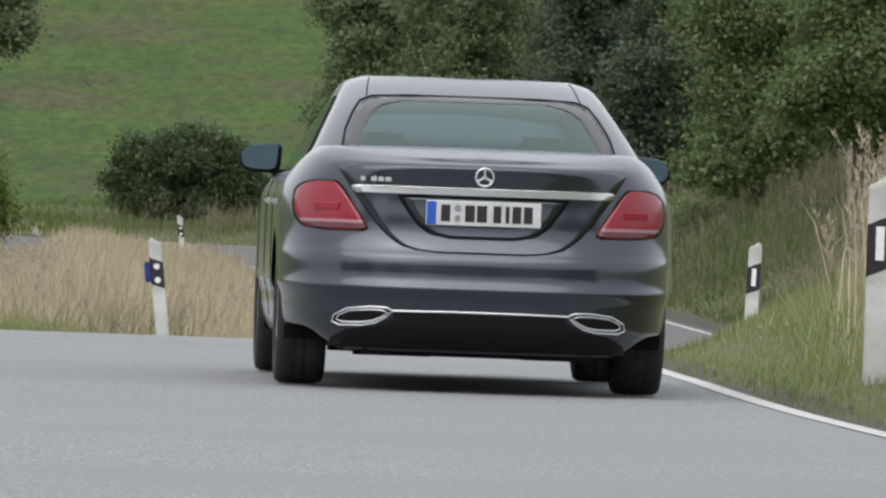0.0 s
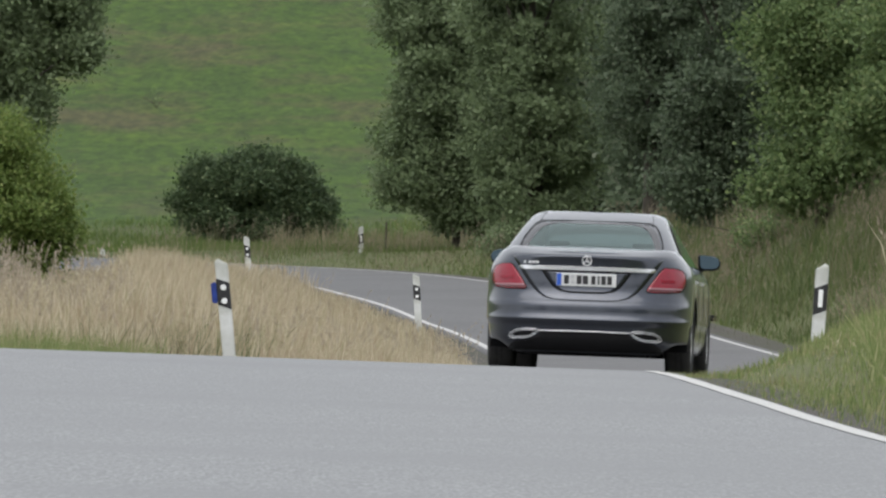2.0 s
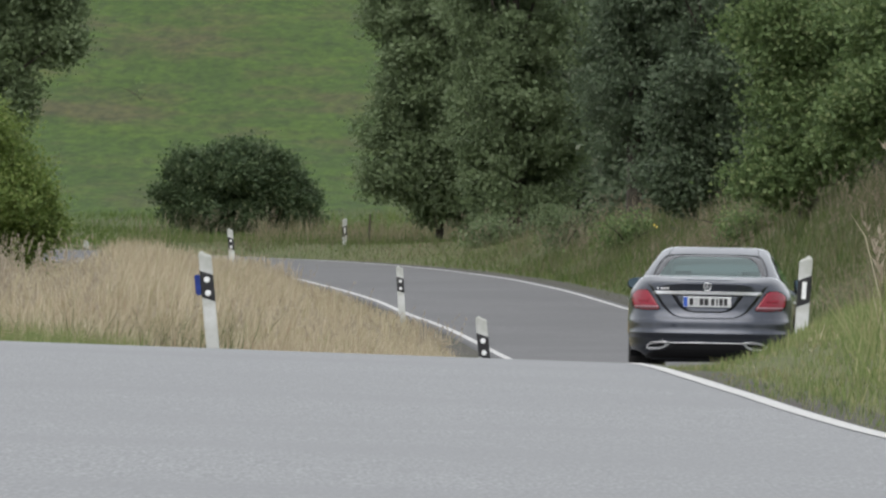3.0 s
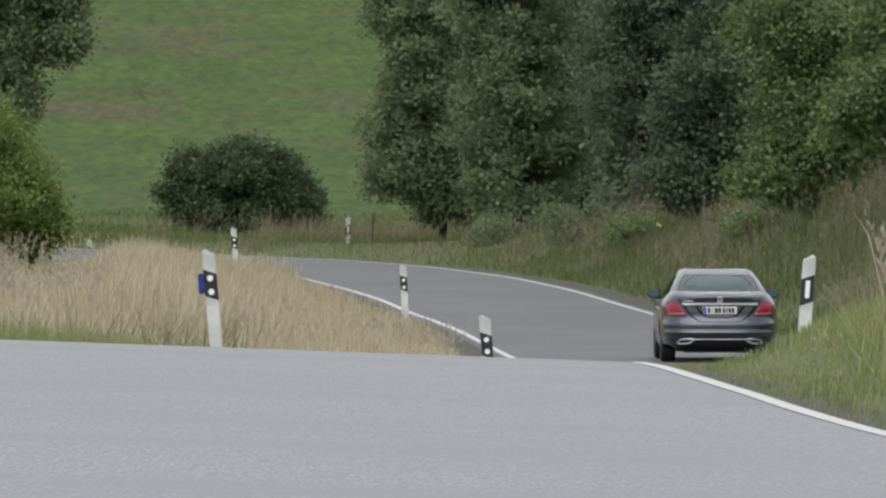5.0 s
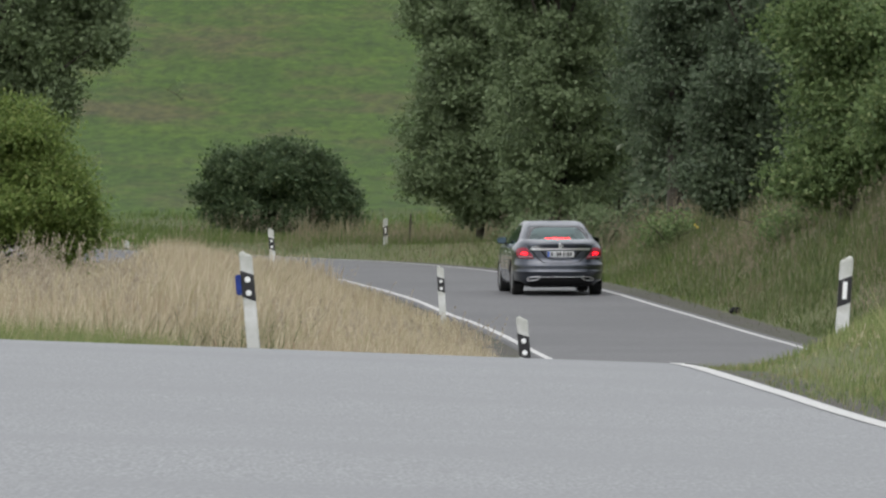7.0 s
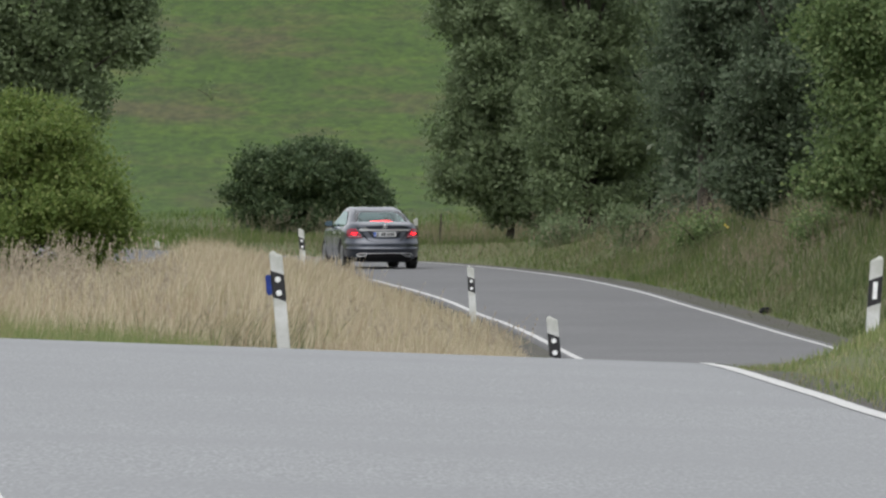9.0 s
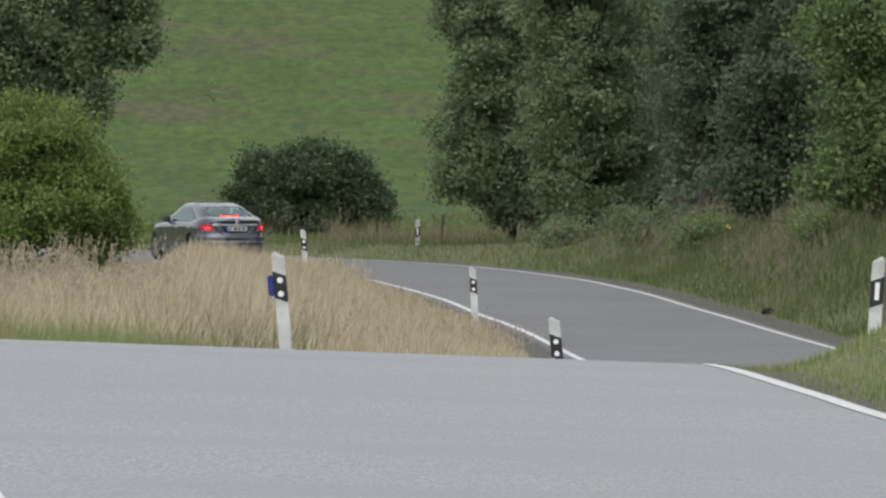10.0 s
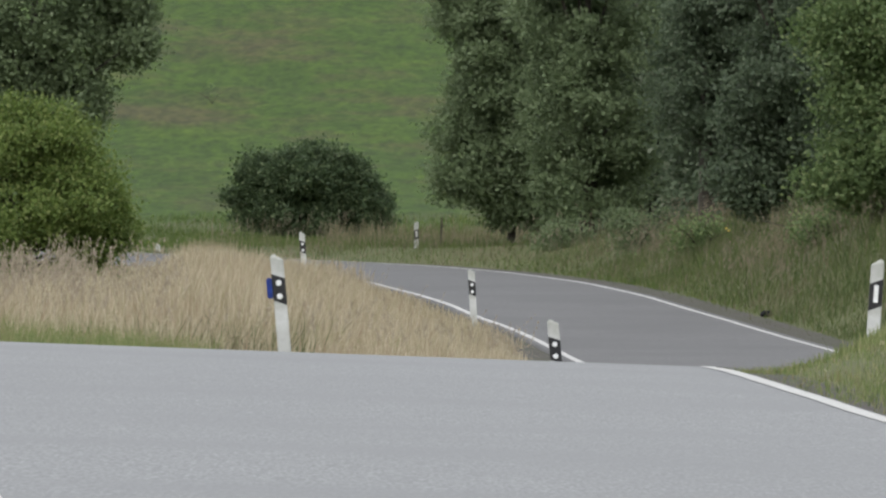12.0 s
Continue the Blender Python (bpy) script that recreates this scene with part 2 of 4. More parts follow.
# ---- building helpers ----
def from_arrays(name, verts, faces, mat, smooth=False):
    """One mesh object from arrays; faces all have the same number of corners."""
    me = bpy.data.meshes.new(name)
    verts, faces = np.asarray(verts, np.float32), np.asarray(faces, np.int32)
    k = faces.shape[1]
    me.vertices.add(len(verts))
    me.vertices.foreach_set("co", verts.ravel())
    me.loops.add(faces.size)
    me.loops.foreach_set("vertex_index", faces.ravel())
    me.polygons.add(len(faces))
    me.polygons.foreach_set("loop_start", np.arange(0, faces.size, k, dtype=np.int32))
    me.polygons.foreach_set("loop_total", np.full(len(faces), k, np.int32))
    me.update(calc_edges=True)
    if smooth:
        me.polygons.foreach_set("use_smooth", np.ones(len(faces), bool))
    me.materials.append(mat)
    return new(name, me)


def part(name, bm, mat, parent=None, label="", smooth=False):
    """Links a bmesh as one mesh object, under a thing if one is given."""
    me = bpy.data.meshes.new(name)
    bmesh.ops.recalc_face_normals(bm, faces=bm.faces)
    bm.to_mesh(me)
    bm.free()
    if smooth:
        for f in me.polygons:
            f.use_smooth = True
    me.materials.append(mat)
    ob = new(name, me)
    ob.parent = parent
    return tagged(ob, label)


def thing(name, label, category, group="", m=None):
    ob = tagged(new(name), label, category, group)
    ob.empty_display_size = 0.1
    if m is not None:
        ob.matrix_basis = m
    return ob


def grid_faces(rows, cols):
    i = np.arange((rows - 1) * (cols - 1))
    a = i // (cols - 1) * cols + i % (cols - 1)
    return np.stack([a, a + 1, a + cols + 1, a + cols], 1)


def ribbon(name, left, right, mat, lift, label="", thick=0.0):
    """A strip between two lines of (x, y), lying on the road."""
    left, right = np.asarray(left), np.asarray(right)
    cols = [left + (right - left) * u for u in np.linspace(0, 1, 33 if thick else 3)]
    rows = []
    for c in cols:
        rows.append(np.column_stack([c, road_z(c[:, 0], c[:, 1]) + lift]))
    if thick:
        rows = [rows[0] - [0, 0, thick]] + rows + [rows[-1] - [0, 0, thick]]
    v = np.stack(rows, 1)
    return from_arrays(name, v.reshape(-1, 3), grid_faces(v.shape[0], v.shape[1]), mat, False)


# ---- ground, road, markings ----
gy = np.concatenate([np.arange(-60, 60, 4), np.arange(60, 310, 1.5), np.arange(310, 420, 3), np.geomspace(420, 3000, 26)])
gx = np.concatenate([-np.geomspace(2500, 42, 18), np.arange(-40, 30, 0.55), np.geomspace(31, 2500, 20)])
X, Y = np.meshgrid(gx, gy)
ground = from_arrays("ground", np.column_stack([X.ravel(), Y.ravel(), ground_z(X.ravel(), Y.ravel())]), grid_faces(len(gy), len(gx)), GROUND, True)
tagged(ground, "grassy rolling ground with a green hill behind", "ground", kind="structure")

_t = np.gradient(MIDDLE, axis=0)
_d = np.stack([_t[:, 1], -_t[:, 0]], 1) / np.linalg.norm(_t, axis=1)[:, None]
L_LINE, R_LINE = EDGE_LINE[:, :2], EDGE_LINE[:, 2:]
rim_r = (0.07 + 0.13 * step(MIDDLE[:, 1], 80, 120))[:, None]      # asphalt outside the right marking
SEAM_AT = int(np.argmin(np.abs(MIDDLE[:, 1] - 84)))      # the pale near surface ends just past the crest
for a, b, mat, label in ((0, SEAM_AT + 1, ASPHALT, "pale worn asphalt road up to the crest"), (SEAM_AT, len(_d), ASPHALT_DARK, "darker grey asphalt road through the dip and bend")):
    road = ribbon("road", (L_LINE - 0.20 * _d)[a:b], (R_LINE + rim_r * _d)[a:b], mat, 0.0, thick=0.25)
    tagged(road, label, "road", kind="structure")
shoulder_l = (0.42 + 1.08 * step(MIDDLE[:, 1], 95, 110) * (1 - 0.88 * step(MIDDLE[:, 1], 168, 192)))[:, None]
wob = 0.003 * np.sin(np.arange(len(_d)) * 1.7)[:, None]
for nm, a, b in (("edge_marking", L_LINE - (0.06 + wob) * _d, L_LINE + (0.06 - wob) * _d), ("edge_marking", R_LINE - (0.06 + wob) * _d, R_LINE + (0.042 - wob) * _d)):
    tagged(ribbon(nm, a, b, LINE, 0.004), "worn white painted edge line on the asphalt", "road marking", "edge lines", "structure")
tagged(ribbon("gravel_shoulder", R_LINE + (rim_r - 0.01) * _d, R_LINE + 0.98 * _d, GRAVEL, -0.03), "dark gravel shoulder beside the road", "shoulder", kind="structure")
tagged(ribbon("gravel_shoulder", L_LINE - shoulder_l * _d, L_LINE - 0.19 * _d, GRAVEL, -0.03), "dark gravel shoulder beside the road", "shoulder", kind="structure")


# ---- grass ----
def scatter_grass(name, xy, height, width, mat, label, lean=0.25, heads=0.0, seed=1, edge=0.0):
    """Blades of grass at xy: bent tapered strips, some with a seed head; one mesh."""
    rng = np.random.default_rng(seed)
    n = len(xy)
    z = ground_z(xy[:, 0], xy[:, 1])
    h = height * (0.38 + 0.85 * rng.random(n) ** 1.4) * (1.0 + 0.22 * noise_field(xy[:, 0], xy[:, 1], 0.6))
    if edge:
        h *= np.clip(edge + 0.17 * to_road(xy[:, 0], xy[:, 1])[0], 0.2, 1.0) * (1 - 0.45 * step(xy[:, 1], 242, 266))
    # a strip of shorter grass between the bush and the bend
    h *= 1 - 0.5 * np.exp(-((xy[:, 0] + 0.0285 * xy[:, 1]) / 0.74) ** 4) * step(xy[:, 1], 135, 165) * (1 - step(xy[:, 1], 280, 290))
    h *= 1 - 0.30 * step(-(xy[:, 0] + 0.0255 * xy[:, 1]), 0, 1.0) * step(xy[:, 1], 100, 120)       # lower towards the bush
    w = width * rng.uniform(0.6, 1.3, n)
    turn = rng.uniform(0, 2 * np.pi, n)
    ax, ay = np.cos(turn) * w, np.sin(turn) * w * 0.5
    tilt = rng.normal(0, lean, (n, 2)) * h[:, None] + np.array([0.08, 0.0]) * h[:, None]
    base = np.column_stack([xy, z - 0.04])
    side = np.column_stack([ax, ay, np.zeros(n)])
    top = base + np.column_stack([tilt, h])
    head = (rng.random(n) < heads)[:, None]
    neck = base + np.column_stack([tilt * 0.6, h * np.where(head[:, 0], 0.80, 0.62)])
    wide = np.where(head, 1.5, 0.75)
    stem = np.where(head, 0.45, 1.0)
    v = np.stack([base - side * stem * 0.5, base + side * stem * 0.5, neck - side * wide * 0.5, neck + side * wide * 0.5, top], 1)
    o = np.arange(n)[:, None] * 5
    tris = np.concatenate([o + t for t in ([0, 1, 3], [0, 3, 2], [2, 3, 4])], 0)
    ob = from_arrays(name, v.reshape(-1, 3), tris, mat)
    return tagged(ob, label, "grass", kind="stuff")


def spots(rng, n, y0, y1, left, right, keep):
    """Random places between y0 and y1 (denser nearby) and x left(y) to right(y), where keep(s, side, x, y) holds."""
    y = np.exp(rng.uniform(math.log(y0), math.log(y1), n))
    x = left(y) + (right(y) - left(y)) * rng.random(n)
    s, side, _, _ = to_road(x, y)
    k = keep(s, side, x, y)
    k &= (noise_field(x, y, 0.8) + rng.normal(0, 0.5, n)) > -0.7
    return np.column_stack([x, y])[k]


def noise_field(x, y, f):
    return np.sin(x * f * 1.3 + 0.7 * np.sin(y * f * 0.7)) * np.sin(y * f * 0.41 + 1.1 * np.sin(x * f * 0.9))


rng = np.random.default_rng(5)
view_l, view_r = (lambda y: -0.047 * y - 0.8), (lambda y: 0.058 * y + 0.8)


def clear(x, y):
    """Where the inner field stays off the bare shoulder beyond the crest."""
    return (y > 182) | (x < 0.0064 * y + 0.22 * np.sin(y * 1.9 + x * 5))


def inner(y):
    return middle_x(np.minimum(y, 255))


def outer(y):
    return middle_x(np.minimum(y, 250)) - 7 * step(y, 255, 270)


scatter_grass("dry_grass", spots(rng, 310000, 106, 290, view_l, inner, lambda s, d, x, y: (d < 0) & (s > 0.42 + 0.1 * np.sin(y * 2.1)) & clear(x, y) & (y > 106 + 1.5 * np.sin(x * 3))), 0.76, 0.0055, DRY,
              "tall straw-coloured dry grass beside the road", lean=0.17, heads=0.7, seed=2, edge=0.24)
scatter_grass("green_grass", spots(rng, 74000, 84, 140, view_l, inner, lambda s, d, x, y: (d < 0) & (s > 0.3) & clear(x, y) & (((y > 105) & (noise_field(x, y, 0.9) > 0.05) & (x < -0.004 * y)) | ((x < -1.9 - 0.014 * (y - 84)) & (noise_field(x, y, 1.6) > -0.15)))), 0.60, 0.007, FRESH,
              "green grass under the dry stems", lean=0.35, seed=3, edge=0.3)
scatter_grass("verge_grass", spots(rng, 110000, 40, 112, inner, view_r, lambda s, d, x, y: (d > 0) & (s > 0.12 + 0.08 * np.sin(y * 1.7))), 0.24, 0.008, FRESH,
              "short patchy green verge grass", seed=4, edge=0.35)
scatter_grass("verge_stubble", spots(rng, 26000, 40, 112, inner, view_r, lambda s, d, x, y: (d > 0) & (s > 0.075) & (s < 1.2)), 0.09, 0.008, OLIVE,
              "brown dry stubble along the asphalt edge", seed=14)
scatter_grass("bank_grass", spots(rng, 190000, 112, 292, outer, view_r, lambda s, d, x, y: (d > 0) & (s > 0.95)), 0.64, 0.010, OLIVE,
              "olive and brown tall grass on the bank", lean=0.34, heads=0.35, seed=6, edge=0.25)
scatter_grass("bank_grass", spots(rng, 60000, 120, 292, outer, view_r, lambda s, d, x, y: (d > 0) & (s > 0.9)), 0.40, 0.018, GREEN,
              "green grass and nettles at the foot of the bank", lean=0.35, seed=16, edge=0.25)
scatter_grass("bank_grass", spots(rng, 24000, 150, 300, outer, view_r, lambda s, d, x, y: (d > 0) & (s > 2.4) & (noise_field(x, y, 0.55) > 0.12)), 0.80, 0.007, HAY,
              "pale dry flowering grass on the bank", lean=0.16, heads=0.8, seed=17)
hx = np.random.default_rng(8)
scatter_grass("bank_grass", spots(hx, 46000, 205, 295, outer, view_r, lambda s, d, x, y: (d > 0) & (s > 0.85) & (s < 7)), 0.24, 0.014, GREEN,
              "short green grass along the outer edge of the bend", lean=0.3, seed=27)
scatter_grass("meadow_grass", spots(hx, 60000, 290, 335, lambda y: -0.047 * y - 1, lambda y: 0.05 * y, lambda s, d, x, y: s > 0.8), 0.50, 0.016, GREEN,
              "rough olive grass at the foot of the hill", lean=0.3, heads=0.2, seed=9, edge=0.3)
scatter_grass("meadow_grass", spots(hx, 5000, 282, 314, lambda y: -0.011 * y, lambda y: 0.022 * y, lambda s, d, x, y: s > 1.2), 0.60, 0.010, HAY,
              "pale dry grass beside the outer post", lean=0.2, heads=0.7, seed=21)
scatter_grass("dry_grass", spots(hx, 16000, 216, 262, lambda y: inner(y) - 6, inner, lambda s, d, x, y: (d < 0) & (s > 0.35) & (s < 3.2) & (y > 218 + 2 * s)), 0.46, 0.012, DRY,
              "dry grass leaning over the inside of the bend", lean=0.16, heads=0.6, seed=22)
scatter_grass("dry_stubble", spots(hx, 30000, 106, 240, lambda y: inner(y) - 4.5, inner, lambda s, d, x, y: (d < 0) & (s > 0.40 + 0.1 * np.sin(y * 2.1)) & clear(x, y) & (s < 1.5)), 0.15, 0.010, DRY,
              "short dry stubble along the gravel", lean=0.3, seed=23)
scatter_grass("verge_stubble", spots(hx, 22000, 42, 112, inner, view_r, lambda s, d, x, y: (d > 0) & (s > 0.14) & (noise_field(x, y, 1.5) > 0.0)), 0.17, 0.008, DRY,
              "dry straws among the verge grass", lean=0.35, heads=0.3, seed=24, edge=0.3)
scatter_grass("tall_dry_grass", spots(hx, 5000, 120, 230, view_l, lambda y: -0.0310 * y, lambda s, d, x, y: (d < 0) & (s > 1.5) & (noise_field(x, y, 1.1) > -0.2)), 0.84, 0.007, DRY,
              "tall dry grass with feathery heads before the bush", lean=0.13, heads=0.9, seed=12)
scatter_grass("tall_dry_grass", spots(hx, 520, 54, 68, lambda y: 0.0472 * y + 0.35 * np.random.default_rng(3).random(len(y)) ** 2, lambda y: 0.058 * y, lambda s, d, x, y: (s > 0.75)), 0.92, 0.005, DRY,
              "tall dry flowering grass beside the near post", lean=0.15, heads=0.5, seed=11)
scatter_grass("tall_green_grass", spots(hx, 900, 54, 68, lambda y: 0.0450 * y, lambda y: 0.058 * y, lambda s, d, x, y: (s > 0.75)), 0.50, 0.008, FRESH,
              "green grass under the tall dry stems", lean=0.3, seed=13)


def scatter_plumes(name, xy, height, mat, label, lean=0.2, seed=1, heads=9, spread=0.045):
    """Flowering grasses: a thin bent stem each, with loose spikelets round its upper third; one mesh."""
    rng = np.random.default_rng(seed)
    n = len(xy)
    h = height * rng.uniform(0.6, 1.12, n)
    base = np.column_stack([xy, ground_z(xy[:, 0], xy[:, 1])])
    tilt = (rng.normal(0, lean, (n, 2)) + [0.07, 0]) * h[:, None]
    top = base + np.column_stack([tilt, h])
    side = np.tile([0.0022, 0, 0], (n, 1))
    stem = np.stack([base - side, base + side, top], 1).reshape(-1, 3)
    u = rng.uniform(0.74, 1.0, (n, heads, 1))
    droop = np.concatenate([tilt[:, None, :] * u * u, h[:, None, None] * u], 2)
    p = base[:, None, :] + droop
    out = rng.normal(0, 1, (n, heads, 3)) * [0.42, 0.42, 0.3] + [0, 0, 1.0]
    out *= spread * rng.uniform(0.5, 1.3, (n, heads, 1)) * (1.5 - u)
    wide = np.stack([np.full((n, heads), 0.0050), np.zeros((n, heads)), rng.normal(0, 0.003, (n, heads))], 2)
    tips = np.stack([p, p + out * 0.6 + wide, p + out * 1.5, p + out * 0.6 - wide], 2).reshape(-1, 3)
    o = len(stem) + np.arange(n * heads)[:, None] * 4
    faces = np.concatenate([np.arange(3 * n).reshape(-1, 3), o + [0, 1, 2], o + [0, 2, 3]], 0)
    ob = from_arrays(name, np.concatenate([stem, tips]), faces, mat)
    return tagged(ob, label, "grass", kind="stuff")


scatter_grass("field_weeds", spots(hx, 30000, 106, 215, view_l, lambda y: -0.012 * y, lambda s, d, x, y: (d < 0) & (s > 1.0) & (noise_field(x + 1.0, y, 0.7) > -0.1)), 0.62, 0.011, OLIVE,
              "olive weeds among the dry stems", lean=0.4, seed=28)
scatter_grass("shoulder_stubble", spots(hx, 16000, 120, 262, outer, view_r, lambda s, d, x, y: (d > 0) & (s > 0.45) & (s < 1.15)), 0.13, 0.011, OLIVE,
              "sparse stubble on the dark gravel", lean=0.5, seed=29)
px_rng = np.random.default_rng(31)
scatter_plumes("flowering_grass", spots(px_rng, 1100, 112, 228, view_l, lambda y: -0.0245 * y, lambda s, d, x, y: (d < 0) & (s > 1.2) & ((y < 150) | (np.abs(x + 0.0285 * y) > 0.95))), 1.10, PLUME,
               "feathery pinkish grass heads before the bush", lean=0.13, seed=32, heads=20, spread=0.045)
scatter_plumes("flowering_grass", spots(px_rng, 1600, 108, 262, view_l, inner, lambda s, d, x, y: (d < 0) & ((y < 135) | (np.abs(x + 0.0285 * y) > 0.95)) & (s > 1.3) & clear(x, y)), 0.74, PLUME,
               "feathery heads over the dry grass", lean=0.2, seed=33, heads=12, spread=0.04)
scatter_plumes("flowering_grass", spots(px_rng, 15000, 128, 290, outer, view_r, lambda s, d, x, y: (d > 0) & (s > 1.5) & (noise_field(x + 2.0, y, 0.42) > -0.05)), 0.86, PLUME_DULL,
               "dull pinkish flowering grass on the bank", lean=0.24, seed=34, spread=0.06)
scatter_plumes("flowering_grass", spots(px_rng, 80, 54, 67, lambda y: 0.0487 * y, lambda y: 0.057 * y, lambda s, d, x, y: (s > 0.8)), 1.06, PLUME,
               "tall feathery grass beside the near post", lean=0.13, seed=35, heads=26, spread=0.05)


# ---- trees and bushes ----
def tube(bm, points, radii, sides=7):
    """A tapered limb along points."""
    rings = []
    for i, (p, r) in enumerate(zip(points, radii)):
        p = Vector(p)
        d = (Vector(points[min(i + 1, len(points) - 1)]) - Vector(points[max(i - 1, 0)])).normalized()
        q = d.to_track_quat("Z", "Y")
        rings.append([bm.verts.new(p + q @ Vector((math.cos(a) * r, math.sin(a) * r, 0))) for a in [2 * math.pi * k / sides for k in range(sides)]])
    for a, b in zip(rings, rings[1:]):
        for k in range(sides):
            bm.faces.new((a[k], a[(k + 1) % sides], b[(k + 1) % sides], b[k]))
    bm.faces.new(rings[-1])


def leaf_mesh(rng, centres, face, spread, per, size):
    """Leaves round clump centres: two triangles each, folded along the rib."""
    n = len(centres) * per
    c = np.repeat(centres, per, 0)
    off = rng.normal(0, 1, (n, 3)) * np.repeat(spread, per)[:, None]
    off[:, 2] *= 0.7
    p = c + off
    out = off / (np.linalg.norm(off, axis=1)[:, None] + 1e-6) * 0.6 + rng.normal(0, 0.6, (n, 3)) + [0, 0, 0.25]
    out /= np.linalg.norm(out, axis=1)[:, None]
    nrm = rng.normal(0, 0.34, (n, 3)) + np.repeat(face, per, 0) * 0.8 + [0, 0, 0.35]
    wide = np.cross(out, nrm)
    wide /= np.linalg.norm(wide, axis=1)[:, None] + 1e-6
    up = np.cross(wide, out)
    s = (size * 1.0 * rng.uniform(0.6, 1.35, n))[:, None]
    v = np.stack([p, p + out * s * 0.55 + wide * s * 0.33 + up * s * 0.10, p + out * s, p + out * s * 0.55 - wide * s * 0.33 + up * s * 0.10], 1)
    o = np.arange(n)[:, None] * 4
    return v.reshape(-1, 3), np.concatenate([o + [0, 1, 2], o + [0, 2, 3]], 0)


def plant(name, label, category, x, y, lobes, clumps, per, leaf, mat, trunk=0.16, spread=0.24, seed=1, stems=1, group="", knobs=16):
    """A tree or bush standing at x, y: lobes (dx, dy, z, rx, ry, rz) above its base carry the clumps of leaves."""
    rng = np.random.default_rng(seed)
    z0 = float(ground_z(np.array([x]), np.array([y]))[0]) - 0.05
    ob = thing(name, label, category, group, pose(x, y, z0))
    lob = np.array(lobes, float)
    if knobs:      # smaller boughs standing out from the main masses
        pick = rng.integers(0, len(lob), knobs)
        d = rng.normal(0, 1, (knobs, 3))
        d /= np.linalg.norm(d, axis=1)[:, None]
        r = rng.uniform(0.42, 0.72, knobs)
        bough = np.column_stack([lob[pick, :3] + d * lob[pick, 3:] * 0.92, r * 1.1, r, r * 0.75])
        lob = np.concatenate([lob, bough[bough[:, 2] > 0.5]])
    vol = (lob[:, 3] * lob[:, 4] * lob[:, 5]) ** 0.66
    pick = rng.choice(len(lob), clumps, p=vol / vol.sum())
    d = rng.normal(0, 1, (clumps, 3))
    d /= np.linalg.norm(d, axis=1)[:, None]
    d *= (rng.uniform(0.45, 1.0, clumps) ** 0.5)[:, None] * rng.uniform(0.88, 1.14, clumps)[:, None]
    c = lob[pick, :3] + d * lob[pick, 3:]
    c[:, 2] = np.maximum(c[:, 2], 0.15)
    face = d / np.linalg.norm(d, axis=1)[:, None] + [0, 0, 0.3]
    v, f = leaf_mesh(rng, c, face, spread * rng.uniform(0.6, 1.25, clumps), per, leaf)
    crown = from_arrays("crown", v, f, mat)
    crown.parent = ob
    top = float((lob[:, 2] + lob[:, 5] * 0.5).max())
    bm = bmesh.new()
    for k in range(stems):
        lean = rng.normal(0, 0.12 if stems == 1 else 0.5, 2)
        pts = [(lean[0] * u * u * 2, lean[1] * u * u * 2, top * u) for u in np.linspace(0, 1, 7)]
        tube(bm, pts, [trunk * (1.25 - 1.1 * u) for u in np.linspace(0, 1, 7)], 9)
    for k in rng.choice(clumps, min(26, clumps), replace=False):
        tip = c[k]
        u = float(np.clip(tip[2] / top * 0.6, 0.08, 0.85))
        a = np.array([lean[0] * u * u * 2, lean[1] * u * u * 2, top * u])
        m = (a + tip) / 2 + [0, 0, 0.12]
        tube(bm, [a, m, tip], [trunk * 0.42 * (1 - u * 0.6), trunk * 0.22, trunk * 0.06], 5)
    part("trunk", bm, BARK, ob, "dark rough bark", smooth=True)
    return ob


def at_view(px, dist):
    """x in metres of the place seen at column px of the resting view, at a distance."""
    return (px - 784) / LENS * dist


def row_tree(px, dist, mat, label, lobes, clumps, leaf, seed, trunk=0.17, per=120, spread=0.22):
    return plant("tree", label, "tree", at_view(px, dist), dist, lobes, round(clumps * 0.72), round(per * 1.5), leaf * 0.90, mat, trunk, spread, seed, group="roadside trees")


row_tree(905, 276, LEAF_MID, "dark green leafy tree at the bend", [(0.3, 0, 7.0, 1.5, 1.6, 2.2), (-1.3, -0.2, 6.0, 0.8, 0.8, 0.5), (-0.6, -0.2, 4.4, 0.9, 1.1, 1.3), (-0.9, -0.3, 2.5, 0.8, 0.9, 0.9),
         (0.6, 0.1, 3.4, 1.5, 1.4, 1.8), (0.7, -0.4, 1.5, 1.1, 1.0, 0.8), (-0.15, -0.5, 1.5, 0.55, 0.6, 0.7)], 660, 0.13, 11, 0.09)
row_tree(1040, 268, LEAF_MID, "dark green leafy tree behind the bank", [(0, 0, 6.6, 1.5, 1.4, 2.6), (-0.5, -0.2, 3.6, 1.1, 1.1, 1.7), (0.8, 0, 3.6, 1.0, 1.2, 1.9), (0, -0.3, 1.6, 1.4, 1.1, 1.0)], 500, 0.13, 12)
row_tree(1250, 247, LEAF_GREY, "grey-green leafy poplar-like tree on the bank", [(0.1, 0, 6.2, 1.0, 1.1, 2.4), (-0.3, -0.2, 3.6, 0.9, 1.0, 1.5), (0.7, -0.1, 1.9, 0.9, 0.9, 1.0), (0.9, 0, 4.2, 0.9, 0.9, 1.6)], 500, 0.12, 13)
